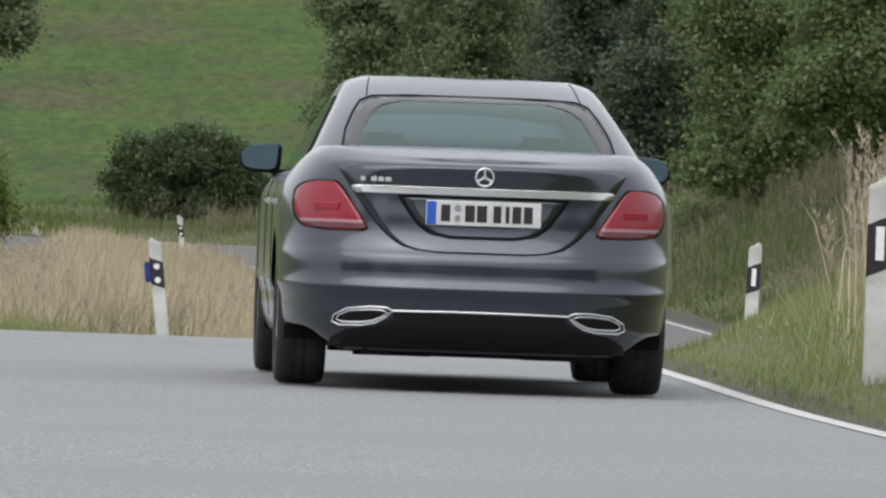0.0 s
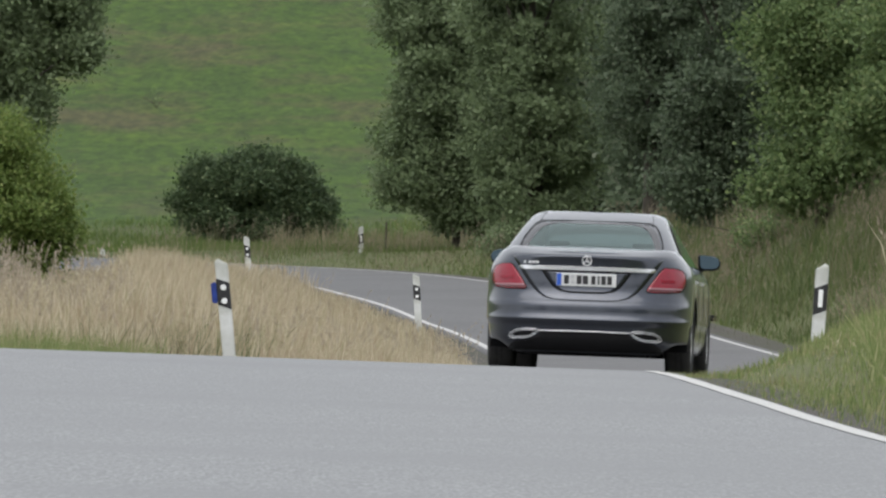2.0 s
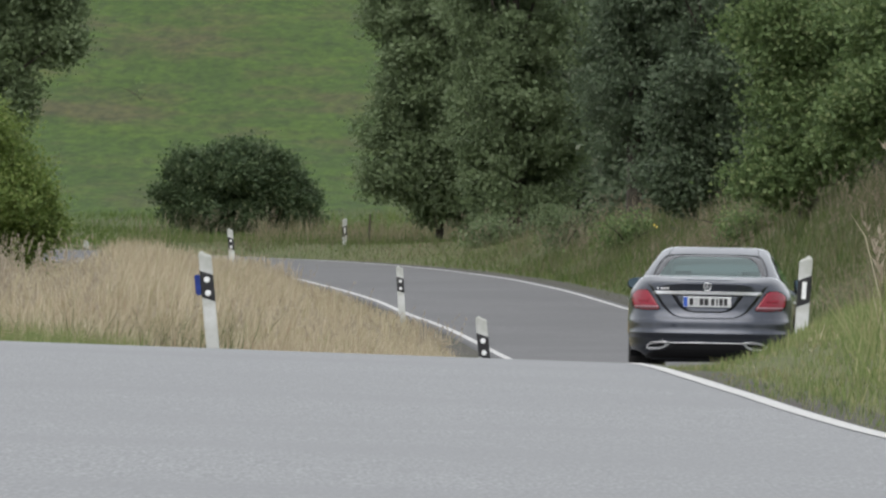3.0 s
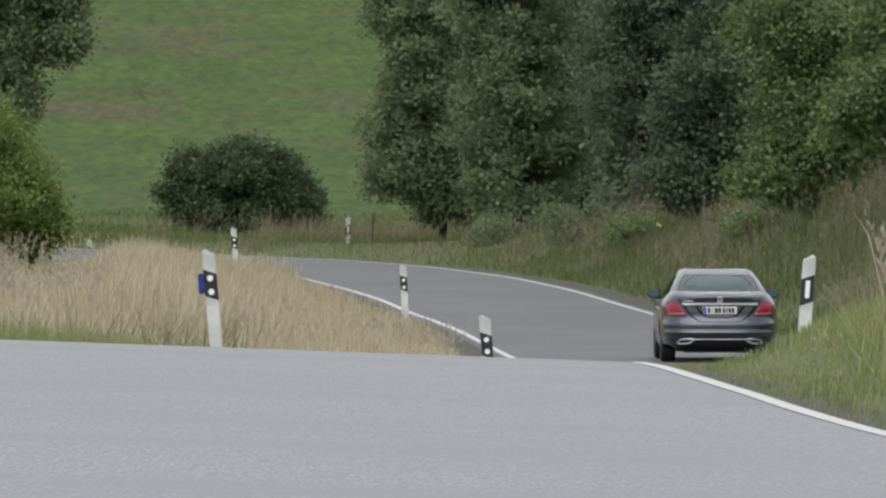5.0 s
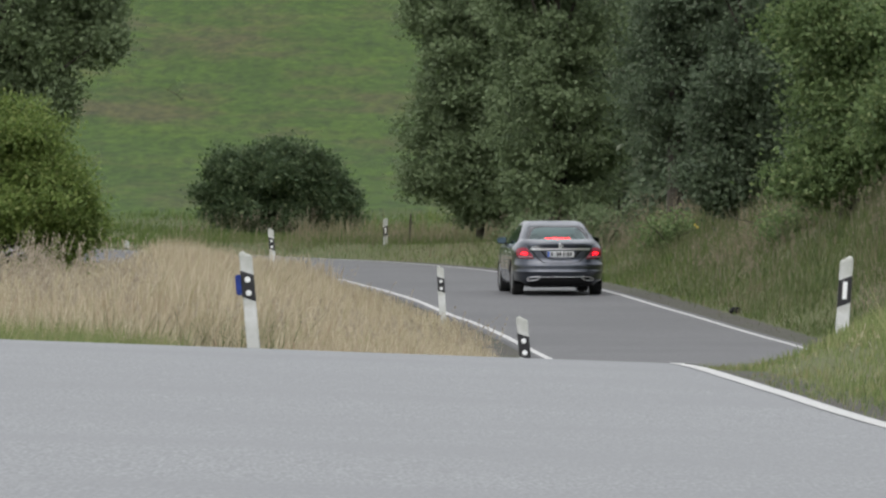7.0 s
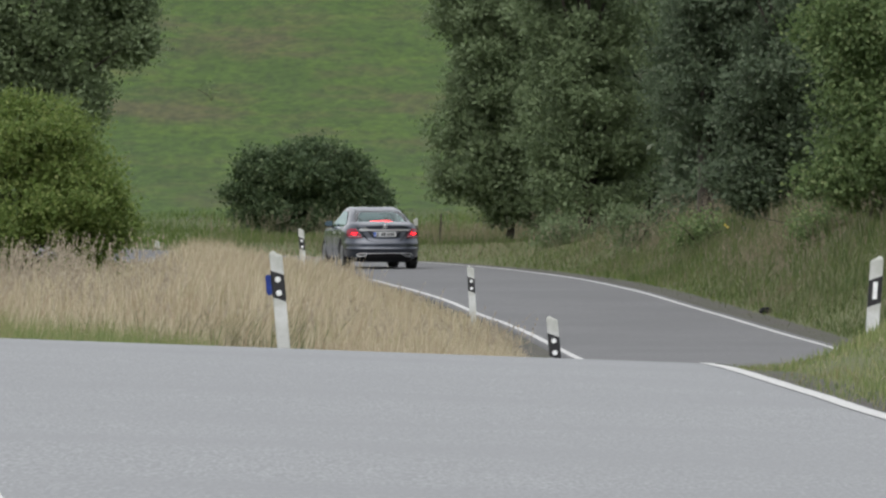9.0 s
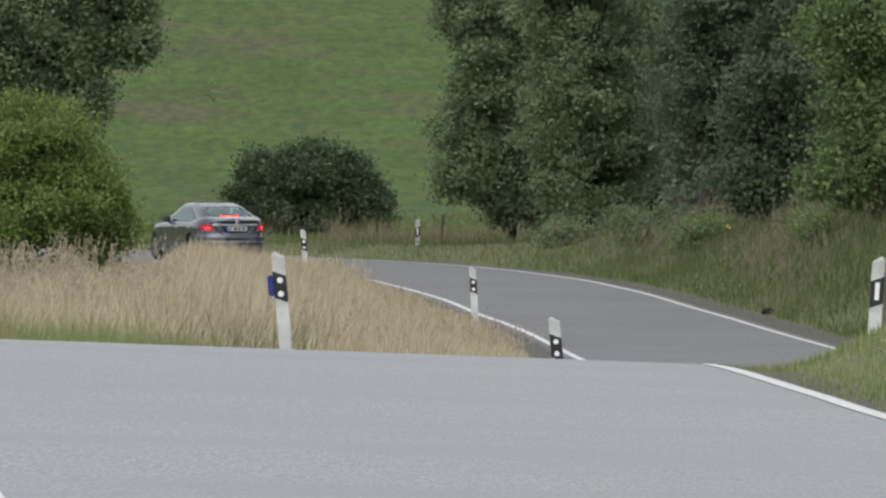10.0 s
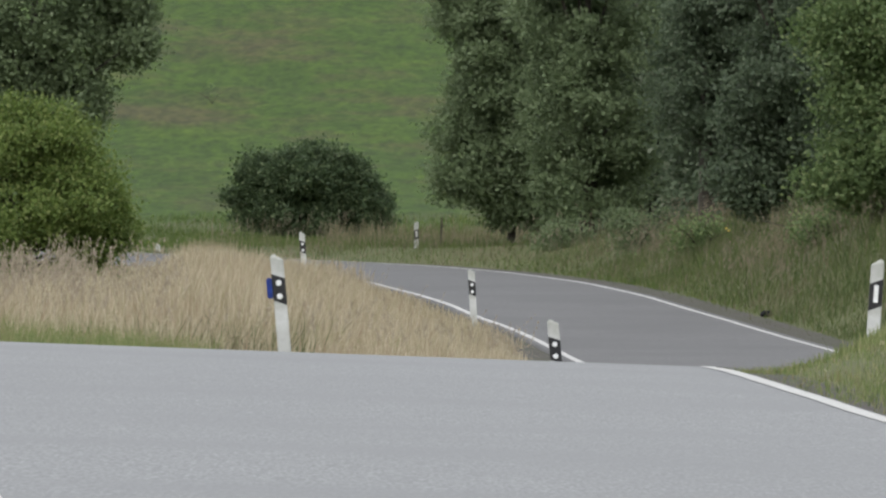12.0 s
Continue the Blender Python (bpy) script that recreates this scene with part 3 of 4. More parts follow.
row_tree(1400, 228, LEAF_GREY, "grey-green tree with pale leaf undersides", [(0.0, 0, 5.6, 1.1, 1.1, 2.2), (-0.4, -0.2, 3.0, 0.9, 1.0, 1.4), (0.7, -0.1, 3.2, 0.9, 0.9, 1.5), (-0.2, -0.3, 1.4, 0.8, 0.8, 0.8), (-0.75, -0.8, 0.8, 0.5, 0.5, 0.45)], 500, 0.115, 14)
row_tree(1560, 208, LEAF_LIGHT, "lighter green broadleaf tree beside the road", [(0.1, 0, 5.0, 1.2, 1.2, 2.0), (-0.5, -0.2, 3.4, 0.8, 0.9, 1.0), (-0.2, -0.2, 2.0, 1.0, 1.0, 0.9), (0.7, -0.2, 2.3, 1.1, 1.0, 1.3), (-0.5, -0.8, 0.85, 0.6, 0.5, 0.45)], 500, 0.11, 15)
row_tree(1745, 196, LEAF_LIGHT, "lighter green broadleaf tree beside the road", [(0.0, 0, 5.0, 1.5, 1.3, 2.0), (-0.4, -0.2, 2.7, 1.1, 1.1, 1.3), (0.7, -0.2, 2.3, 1.2, 1.1, 1.3)], 380, 0.12, 16)
for k, (px, dist) in enumerate(((1000, 294), (1150, 284), (1310, 264), (1480, 246), (1650, 232))):
    row_tree(px, dist, LEAF_DARK, "dark tree behind the front row", [(0, 0, 6.0, 1.6, 1.5, 2.6), (-0.6, 0, 3.0, 1.3, 1.3, 1.7), (0.8, 0, 2.6, 1.4, 1.3, 1.7), (0, 0, 1.2, 1.6, 1.3, 0.9)], 420, 0.18, 30 + k, spread=0.3, per=70)

plant("tree", "large dark tree beyond the bend", "tree", at_view(60, 318), 318, [(0, 0, 7.6, 2.4, 2.4, 2.2), (2.6, -0.3, 7.3, 0.9, 1.2, 0.8), (1.3, -0.4, 5.6, 0.8, 1.2, 1.0), (-2.2, 0, 5.4, 1.9, 1.8, 1.8),
      (3.2, 0, 8.6, 0.7, 1.0, 0.7), (0.6, 0, 4.2, 1.0, 1.0, 1.0), (-0.6, 0, 4.4, 1.3, 1.2, 1.2), (2.95, -0.3, 5.9, 0.35, 0.6, 0.6), (1.4, -0.4, 4.0, 0.7, 1.0, 0.9)], 660, 120, 0.15, LEAF_MID, 0.26, 0.26, 41, knobs=22)
plant("bush", "yellowish green hawthorn-like bush in the dry grass", "bush", at_view(38, 232), 232, [(0, 0, 1.9, 1.7, 1.5, 1.5), (1.05, -0.3, 1.85, 1.15, 1.1, 0.8), (-1.4, 0, 2.0, 1.5, 1.4, 1.6), (-0.1, 0, 3.6, 0.9, 1.0, 0.75), (1.3, -0.1, 1.6, 0.9, 0.9, 0.45),
      (1.25, -0.2, 2.5, 0.85, 0.9, 0.65), (0.85, 0, 3.2, 0.65, 0.8, 0.6), (1.75, -0.3, 1.8, 0.65, 0.8, 0.5)], 980, 90, 0.088, LEAF_WARM, 0.09, 0.19, 42, stems=4, knobs=34)
plant("bush", "dense dark rounded bush at the far side of the bend", "bush", at_view(548, 312), 312, [(0.45, 0, 1.75, 1.1, 1.2, 1.0), (-0.75, -0.1, 1.7, 1.0, 1.0, 1.0), (-0.1, 0, 2.0, 0.9, 0.9, 0.75), (1.3, -0.2, 1.25, 0.75, 0.9, 0.75), (0.0, -0.4, 0.8, 1.6, 0.9, 0.6), (-1.25, -0.2, 1.0, 0.65, 0.8, 0.7)],
      450, 180, 0.11, LEAF_BUSH, 0.1, 0.19, 43, stems=4, knobs=12)


for k, (px, dist, w, h, mat) in enumerate(((1130, 250, 0.45, 0.7, LEAF_MID), (1235, 236, 0.45, 0.75, LEAF_LIGHT), (1000, 264, 0.5, 0.6, LEAF_MID), (1455, 212, 0.4, 0.6, LEAF_LIGHT))):
    plant("shrub", "low leafy shrub in the bank's grass", "shrub", at_view(px, dist), dist, [(0, 0, h * 0.55, w, w, h * 0.5), (w * 0.6, 0, h * 0.4, w * 0.7, w * 0.7, h * 0.4), (-w * 0.7, -0.1, h * 0.35, w * 0.6, w * 0.6, h * 0.35)],
          46, 46, 0.085, mat, 0.025, 0.20, 60 + k, stems=3, group="shrubs on the bank", knobs=5)


plant("sapling", "thin young sapling standing on the green hill", "sapling", at_view(376, 374), 374, [(0, 0, 0.45, 0.16, 0.16, 0.32), (0.12, 0, 0.3, 0.12, 0.12, 0.2)], 8, 6, 0.07, LEAF_LIGHT, 0.012, 0.08, 71, stems=3, knobs=0)


def unseen_wood():
    """Plain dark wood added unseen behind the camera, to darken the car's reflections."""
    rng = np.random.default_rng(77)
    a = rng.uniform(radians(110), radians(430), 5200)
    r = rng.uniform(72, 96, 5200) + 30 * np.abs(np.sin(a * 3)) 
    x, y = np.sin(a) * r * 1.15, np.cos(a) * r - 10
    z = rng.uniform(0, 21, 5200) * (0.75 + 0.25 * np.sin(a * 11))
    keep = y < -20
    c = np.column_stack([x, y, z])[keep]
    v, f = leaf_mesh(rng, c, np.tile([0, 0, 1.0], (len(c), 1)), np.full(len(c), 1.2), 10, 2.8)
    tagged(from_arrays("unseen_wood", v, f, LEAF_DARK), "unseen dark wood added behind the camera for the car to reflect", "wood", kind="stuff")


# out of view; only shapes what the car's rear reflects
unseen_wood()


# ---- marker posts ----
def post_outline(z, w=0.065, d=0.055):
    """Triangular, rounded cross-section of a marker post at height z, flat side to the driver."""
    pts = []
    for cx, cy in ((w - 0.016, -d + 0.014), (0.0, d), (-w + 0.016, -d + 0.014)):
        for a in (-60, 0, 60):
            ang = radians(a) + math.atan2(cy, cx)
            pts.append((cx + 0.014 * math.cos(ang), cy + 0.014 * math.sin(ang), z))
    return pts


def slab_between(bm, rows):
    rings = [[bm.verts.new(p) for p in r] for r in rows]
    k = len(rings[0])
    for a, b in zip(rings, rings[1:]):
        for i in range(k):
            bm.faces.new((a[i], a[(i + 1) % k], b[(i + 1) % k], b[i]))
    bm.faces.new(rings[0][::-1])
    bm.faces.new(rings[-1])


def marker_post(x, y, top, lean=0.0, right_side=False, blue=False, label=""):
    """A one-metre white post with a slanted black band. top: height of its top."""
    ob = thing("marker_post", label or "white plastic roadside marker post with slanted black band", "marker post", "roadside marker posts", pose(x - math.sin(radians(lean)), y, top - math.cos(radians(lean)), 0, lean, 0))
    s = -1 if right_side else 1

    def ring(z, slant, grow=1.0):
        return [(px * grow, py * grow, z + slant * px * s) for px, py, _ in post_outline(0)]
    bm = bmesh.new()
    rows = [ring(-0.35, 0), ring(0.92, 0), ring(0.955, -0.16), ring(0.972, -0.24, 0.94), ring(0.984, -0.28, 0.80), ring(0.991, -0.28, 0.55), ring(0.993, -0.28, 0.25)]
    slab_between(bm, rows)
    part("post_body", bm, WHITE_PLASTIC, ob)
    bm = bmesh.new()
    slab_between(bm, [ring(0.545, -0.45, 1.04), ring(0.80, -0.45, 1.04)])
    band = part("black_band", bm, BLACK_FILM, ob, "black slanted band")
    if right_side:
        bm = bmesh.new()
        slab_between(bm, [[(-0.021, -0.063, z), (0.021, -0.063, z), (0.021, -0.055, z), (-0.021, -0.055, z)] for z in (0.600, 0.765)])
        part("reflector", bm, REFLECTOR, ob, "white rectangular reflector")
    else:
        for z in (0.735, 0.605):
            bm = bmesh.new()
            bmesh.ops.create_cone(bm, cap_ends=True, segments=20, radius1=0.029, radius2=0.026, depth=0.008, matrix=pose(0, -0.061, z, 90))
            part("reflector", bm, REFLECTOR, ob, "round white reflector")
    if blue:
        bm = bmesh.new()
        bmesh.ops.create_cube(bm, size=1, matrix=Matrix.LocRotScale((-0.088, -0.03, 0.69), None, (0.060, 0.05, 0.20)))
        bmesh.ops.bevel(bm, geom=bm.edges[:], offset=0.012, segments=2, affect="EDGES")
        part("wildlife_reflector", bm, BLUE_PLASTIC, ob, "blue wildlife warning reflector")
    return ob


def post_at(px, py, dist, **kw):
    return marker_post(at_view(px, dist), dist, EYE + (HORIZON - py) / LENS * dist, **kw)


post_at(489, 452, 102, lean=-5, blue=True, label="leaning white marker post with blue wildlife reflector box")
post_at(1554, 461, 101, lean=4, right_side=True, label="white marker post leaning beside the grassy verge")
post_at(978, 567, 117, lean=-5, label="white marker post half hidden by the crest")
post_at(834, 478, 192, lean=-3, label="white marker post in the dry grass")
post_at(534, 411, 232, lean=-4, label="white marker post at the inside of the bend")
post_at(737, 393, 277, right_side=True, label="grey weathered marker post at the outside of the bend")
post_at(280, 432, 288, label="white marker post at the far end of the bend")
post_at(1777, 345, 52, lean=2, right_side=True, label="white marker post near the crest")


# ---- the car ----
def plain(name, colour, rough, metal=0.0, coat=0.0):
    m, n, l, b = material(name, rough, metal)
    fac = noise_at(n, l, 14.0)
    l.new(ramp(n, l, fac, [(0.3, tuple(c * 0.86 for c in colour)), (0.7, colour)]), b.inputs["Base Color"])
    b.inputs["Coat Weight"].default_value = coat
    b.inputs["Coat Roughness"].default_value = 0.04
    return m


def glowing(name, colour, strength):
    m, n, l, b = material(name, 0.3)
    b.inputs["Base Color"].default_value = (*colour, 1)
    b.inputs["Emission Color"].default_value = (*colour, 1)
    b.inputs["Emission Strength"].default_value = strength
    return m


PAINT = plain("grey_metallic_paint", (0.041, 0.048, 0.066), 0.36, 1.0, 1.0)
PAINT.node_tree.nodes["Principled BSDF"].inputs["Coat IOR"].default_value = 1.62
PAINT.node_tree.nodes["Principled BSDF"].inputs["Coat Roughness"].default_value = 0.14
CHROME = plain("chrome", (0.82, 0.83, 0.85), 0.30, 1.0)
TRIM = plain("black_plastic_trim", (0.010, 0.010, 0.011), 0.62)
SEAM = plain("dark_seam", (0.008, 0.008, 0.009), 0.7)
for _m in (TRIM, SEAM):
    _m.node_tree.nodes["Principled BSDF"].inputs["Specular IOR Level"].default_value = 0.12
BORDER = plain("printed_glass_border", (0.035, 0.034, 0.037), 0.12)
RUBBER = speckled("tyre_rubber", [(0.3, (0.010, 0.010, 0.011)), (0.7, (0.024, 0.024, 0.025))], 30.0, 0.85, ((0.04, 0.038, 0.035), 4.0, 0.5))
ALLOY = plain("alloy_rim", (0.45, 0.46, 0.48), 0.3, 0.9)


def pane_glass(name, through_colour):
    """Tinted glass: clear straight through, glossy by its angle."""
    m, n, l, b = material(name, 0.03)
    clear, gloss, mx, fr = n.new("ShaderNodeBsdfTransparent"), n.new("ShaderNodeBsdfGlossy"), n.new("ShaderNodeMixShader"), n.new("ShaderNodeFresnel")
    clear.inputs["Color"].default_value = (*through_colour, 1)
    gloss.inputs["Roughness"].default_value = 0.02
    gloss.inputs["Color"].default_value = (0.80, 0.96, 0.92, 1)
    fr.inputs["IOR"].default_value = 1.85
    for a, z in ((fr.outputs[0], mx.inputs[0]), (clear.outputs[0], mx.inputs[1]), (gloss.outputs[0], mx.inputs[2]), (mx.outputs[0], n["Material Output"].inputs["Surface"])):
        l.new(a, z)
    return m


GLASS = pane_glass("tinted_car_glass", (0.88, 0.98, 0.93))
SIDE_GLASS = pane_glass("dark_side_glass", (0.24, 0.28, 0.27))
CLOTH = speckled("dark_seat_cloth", [(0.3, (0.018, 0.018, 0.019)), (0.7, (0.035, 0.035, 0.036))], 60.0, 0.9)
LENS_RED = plain("red_lamp_lens", (0.26, 0.006, 0.024), 0.22, 0.0, 0.15)
LENS_PALE = plain("pale_lamp_strip", (0.36, 0.20, 0.23), 0.3)
LENS_DARK = plain("dark_red_lamp_lens", (0.10, 0.012, 0.016), 0.15, 0.0, 0.4)
PLATE = plain("white_plate", (0.55, 0.56, 0.56), 0.35)
PLATE_BLUE = plain("blue_plate_strip", (0.02, 0.09, 0.45), 0.35)
INK = plain("black_plate_bars", (0.012, 0.012, 0.014), 0.45)
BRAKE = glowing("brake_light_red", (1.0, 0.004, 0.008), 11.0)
MIRROR = plain("mirror_glass", (0.055, 0.080, 0.095), 0.03, 1.0)

BODY = [(0.18, 0.80, -0.93), (0.22, 0.838, -0.985), (0.28, 0.866, -1.03), (0.36, 0.882, -1.050), (0.43, 0.890, -1.062), (0.455, 0.900, -1.078), (0.475, 0.904, -1.080), (0.492, 0.905, -1.064), (0.52, 0.905, -1.060), (0.57, 0.906, -1.059),
        (0.60, 0.906, -1.057), (0.615, 0.906, -1.050), (0.632, 0.906, -1.034), (0.66, 0.906, -1.016), (0.70, 0.906, -1.000), (0.80, 0.905, -0.990), (0.88, 0.896, -0.986), (0.93, 0.878, -0.988), (0.98, 0.846, -0.996), (1.005, 0.815, -1.002), (1.02, 0.790, -0.998),
        (1.032, 0.765, -0.975), (1.045, 0.735, -0.90)]
body_w = curve_through([(z, w) for z, w, r in BODY])
body_r = curve_through([(z, r) for z, w, r in BODY])
CABIN = [(0.98, 0.80, -0.70, 2.62), (1.04, 0.775, -0.60, 2.48), (1.10, 0.742, -0.47, 2.34), (1.20, 0.690, -0.22, 2.12), (1.30, 0.636, 0.06, 1.92), (1.36, 0.604, 0.28, 1.80), (1.40, 0.575, 0.45, 1.72),
         (1.42, 0.545, 0.55, 1.68), (1.434, 0.49, 0.63, 1.65)]
cabin_w = curve_through([(c[0], c[1]) for c in CABIN])
cabin_r = curve_through([(c[0], c[2]) for c in CABIN])
cabin_f = curve_through([(c[0], c[3]) for c in CABIN])
CORNER, DEPTH, CABIN_CORNER, CABIN_DEPTH = 3.0, 0.95, 3.4, 0.42


def rear_y(x, z):
    u = np.clip(np.abs(x) / body_w(z), 0, 0.9999)
    return body_r(z) + DEPTH * (1 - (1 - u**CORNER) ** (1 / CORNER))


def cabin_y(x, z):
    u = np.clip(np.abs(x) / cabin_w(z), 0, 0.9999)
    return cabin_r(z) + CABIN_DEPTH * (1 - (1 - u**CABIN_CORNER) ** (1 / CABIN_CORNER))


def plan_ring(w, r, f, corner, depth, front, ns):
    """Outline seen from above, from the rear middle round the right side to the front and back on the left."""
    a = np.linspace(0, math.pi / 2, 30)
    rear = np.stack([w * np.sin(a) ** (2 / corner), r + depth - depth * np.cos(a) ** (2 / corner)], 1)
    side = np.stack([np.full(ns, w), np.linspace(r + depth, f - front, ns + 2)[1:-1]], 1)
    b = np.linspace(math.pi / 2, 0, 14)
    nose = np.stack([w * np.sin(b) ** (2 / 2.6), f - front + front * np.cos(b) ** (2 / 2.6)], 1)
    half = np.concatenate([rear, side, nose])
    return np.concatenate([half, (half * [-1, 1])[1:-1][::-1]])


def stack_rings(rings, close_top=True, crown=0.02):
    """A lofted shell from rings of (x, y, z); its top closed with a slight crown."""
    if close_top:
        t = rings[-1]
        rings = rings + [t * [u, 1, 1] + [0, 0, c * crown] for u, c in ((0.85, 0.5), (0.5, 0.85), (0.0, 1.0))]
    v = np.stack(rings)
    rows, cols = v.shape[:2]
    bm = bmesh.new()
    vs = [[bm.verts.new(p) for p in row] for row in v]
    for i in range(rows - 1):
        for j in range(cols):
            bm.faces.new((vs[i][j], vs[i][(j + 1) % cols], vs[i + 1][(j + 1) % cols], vs[i + 1][j]))
    bmesh.ops.remove_doubles(bm, verts=bm.verts, dist=0.0008)
    return bm


def panel(name, rows, mat, parent, label="", off=0.004, depth=0.012, cols=14, surf=None, side=0):
    """A thin curved panel on the rear surface: rows of (z, x from, x to)."""
    surf = surf or rear_y
    zs, a, b = (np.array(c, float) for c in zip(*rows))
    zz = np.linspace(0, 1, max(8, 3 * len(rows)))
    k = np.linspace(0, 1, len(rows))
    zi, ai, bi = np.interp(zz, k, zs), np.interp(zz, k, a), np.interp(zz, k, b)
    u = np.linspace(0, 1, cols)
    xs = ai[:, None] + (bi - ai)[:, None] * u
    zg = np.repeat(zi[:, None], cols, 1)
    y = surf(xs, zg)
    bm = bmesh.new()
    front = [[bm.verts.new((xs[i, j], y[i, j] - off, zg[i, j])) for j in range(cols)] for i in range(len(zi))]
    back = {}

    def behind(i, j):
        if (i, j) not in back:
            back[i, j] = bm.verts.new((xs[i, j], y[i, j] - off + depth, zg[i, j]))
        return back[i, j]
    n = len(zi)
    for i in range(n - 1):
        for j in range(cols - 1):
            bm.faces.new((front[i][j], front[i][j + 1], front[i + 1][j + 1], front[i + 1][j]))
    rim = [(0, j) for j in range(cols)] + [(i, cols - 1) for i in range(1, n)] + [(n - 1, j) for j in range(cols - 2, -1, -1)] + [(i, 0) for i in range(n - 2, 0, -1)]
    for (i, j), (p, q) in zip(rim, rim[1:] + rim[:1]):
        bm.faces.new((front[i][j], front[p][q], behind(p, q), behind(i, j)))
    return part(name, bm, mat, parent, label, smooth=True)


def sym(rows):
    return [(z, -w, w) for z, w in rows]


def block(bm, size, m, bevel=0.01, seg=2):
    r = bmesh.ops.create_cube(bm, size=1, matrix=m @ Matrix.Diagonal((*size, 1)))
    if bevel:
        es = list({e for v in r["verts"] for e in v.link_edges})
        bmesh.ops.bevel(bm, geom=es, offset=bevel, segments=seg, affect="EDGES")
    return bm


def hoop(points, r, mat, name, parent, label="", closed=True):
    """A bent rod along points."""
    cu = bpy.data.curves.new(name, "CURVE")
    cu.dimensions, cu.bevel_depth, cu.bevel_resolution = "3D", r, 2
    sp = cu.splines.new("POLY")
    sp.points.add(len(points) - 1)
    for p, q in zip(sp.points, points):
        p.co = (*q, 1)
    sp.use_cyclic_u = closed
    cu.materials.append(mat)
    tmp = bpy.data.objects.new(name, cu)
    me = bpy.data.meshes.new_from_object(tmp)
    ob = new(name, me)
    ob.parent = parent
    bpy.data.objects.remove(tmp)
    for f in me.polygons:
        f.use_smooth = True
    return tagged(ob, label)


def wheel(parent, x, y):
    hub = tagged(new("wheel"), "alloy wheel with black tyre")
    hub.parent = parent
    s = 1 if x > 0 else -1
    prof = [(0.235, -0.10), (0.29, -0.115), (0.318, -0.108), (0.330, -0.085), (0.333, -0.03), (0.3305, -0.026), (0.3305, -0.018), (0.333, -0.014), (0.333, 0.014), (0.3305, 0.018), (0.3305, 0.026), (0.333, 0.03), (0.330, 0.085),
            (0.318, 0.108), (0.29, 0.115), (0.235, 0.10)]
    bm = bmesh.new()
    n = 44
    rings = [[bm.verts.new((w, r * math.cos(2 * math.pi * k / n), r * math.sin(2 * math.pi * k / n))) for k in range(n)] for r, w in prof]
    for a, b in zip(rings, rings[1:] + rings[:1]):
        for k in range(n):
            bm.faces.new((a[k], a[(k + 1) % n], b[(k + 1) % n], b[k]))
    part("tyre", bm, RUBBER, hub, smooth=True)
    bm = bmesh.new()
    for k in range(5):
        for d in (-0.12, 0.12):
            a = 2 * math.pi * k / 5 + d
            block(bm, (0.03, 0.032, 0.19), Matrix.Translation((s * 0.085, 0, 0)) @ Matrix.Rotation(a, 4, "X") @ Matrix.Translation((0, 0, 0.135)), 0.006, 1)
    bmesh.ops.create_cone(bm, cap_ends=True, segments=24, radius1=0.07, radius2=0.06, depth=0.04, matrix=Matrix.Translation((s * 0.085, 0, 0)) @ Matrix.Rotation(math.pi / 2, 4, "Y"))
    for r0, w in ((0.236, s * 0.10),):
        ring = [[bm.verts.new((w + o, r * math.cos(2 * math.pi * k / n), r * math.sin(2 * math.pi * k / n))) for k in range(n)] for r, o in ((0.236, 0), (0.222, 0), (0.215, -s * 0.16), (0.236, -s * 0.16))]
        for a, b in zip(ring, ring[1:]):
            for k in range(n):
                bm.faces.new((a[k], a[(k + 1) % n], b[(k + 1) % n], b[k]))
    part("rim", bm, ALLOY, hub, "five-spoke alloy rim")
    bm = bmesh.new()
    bmesh.ops.create_cone(bm, cap_ends=True, segments=24, radius1=0.2, radius2=0.2, depth=0.02, matrix=Matrix.Rotation(math.pi / 2, 4, "Y"))
    part("brake_disc", bm, TRIM, hub)
    hub.matrix_basis = pose(x, y, 0.333)
    return hub


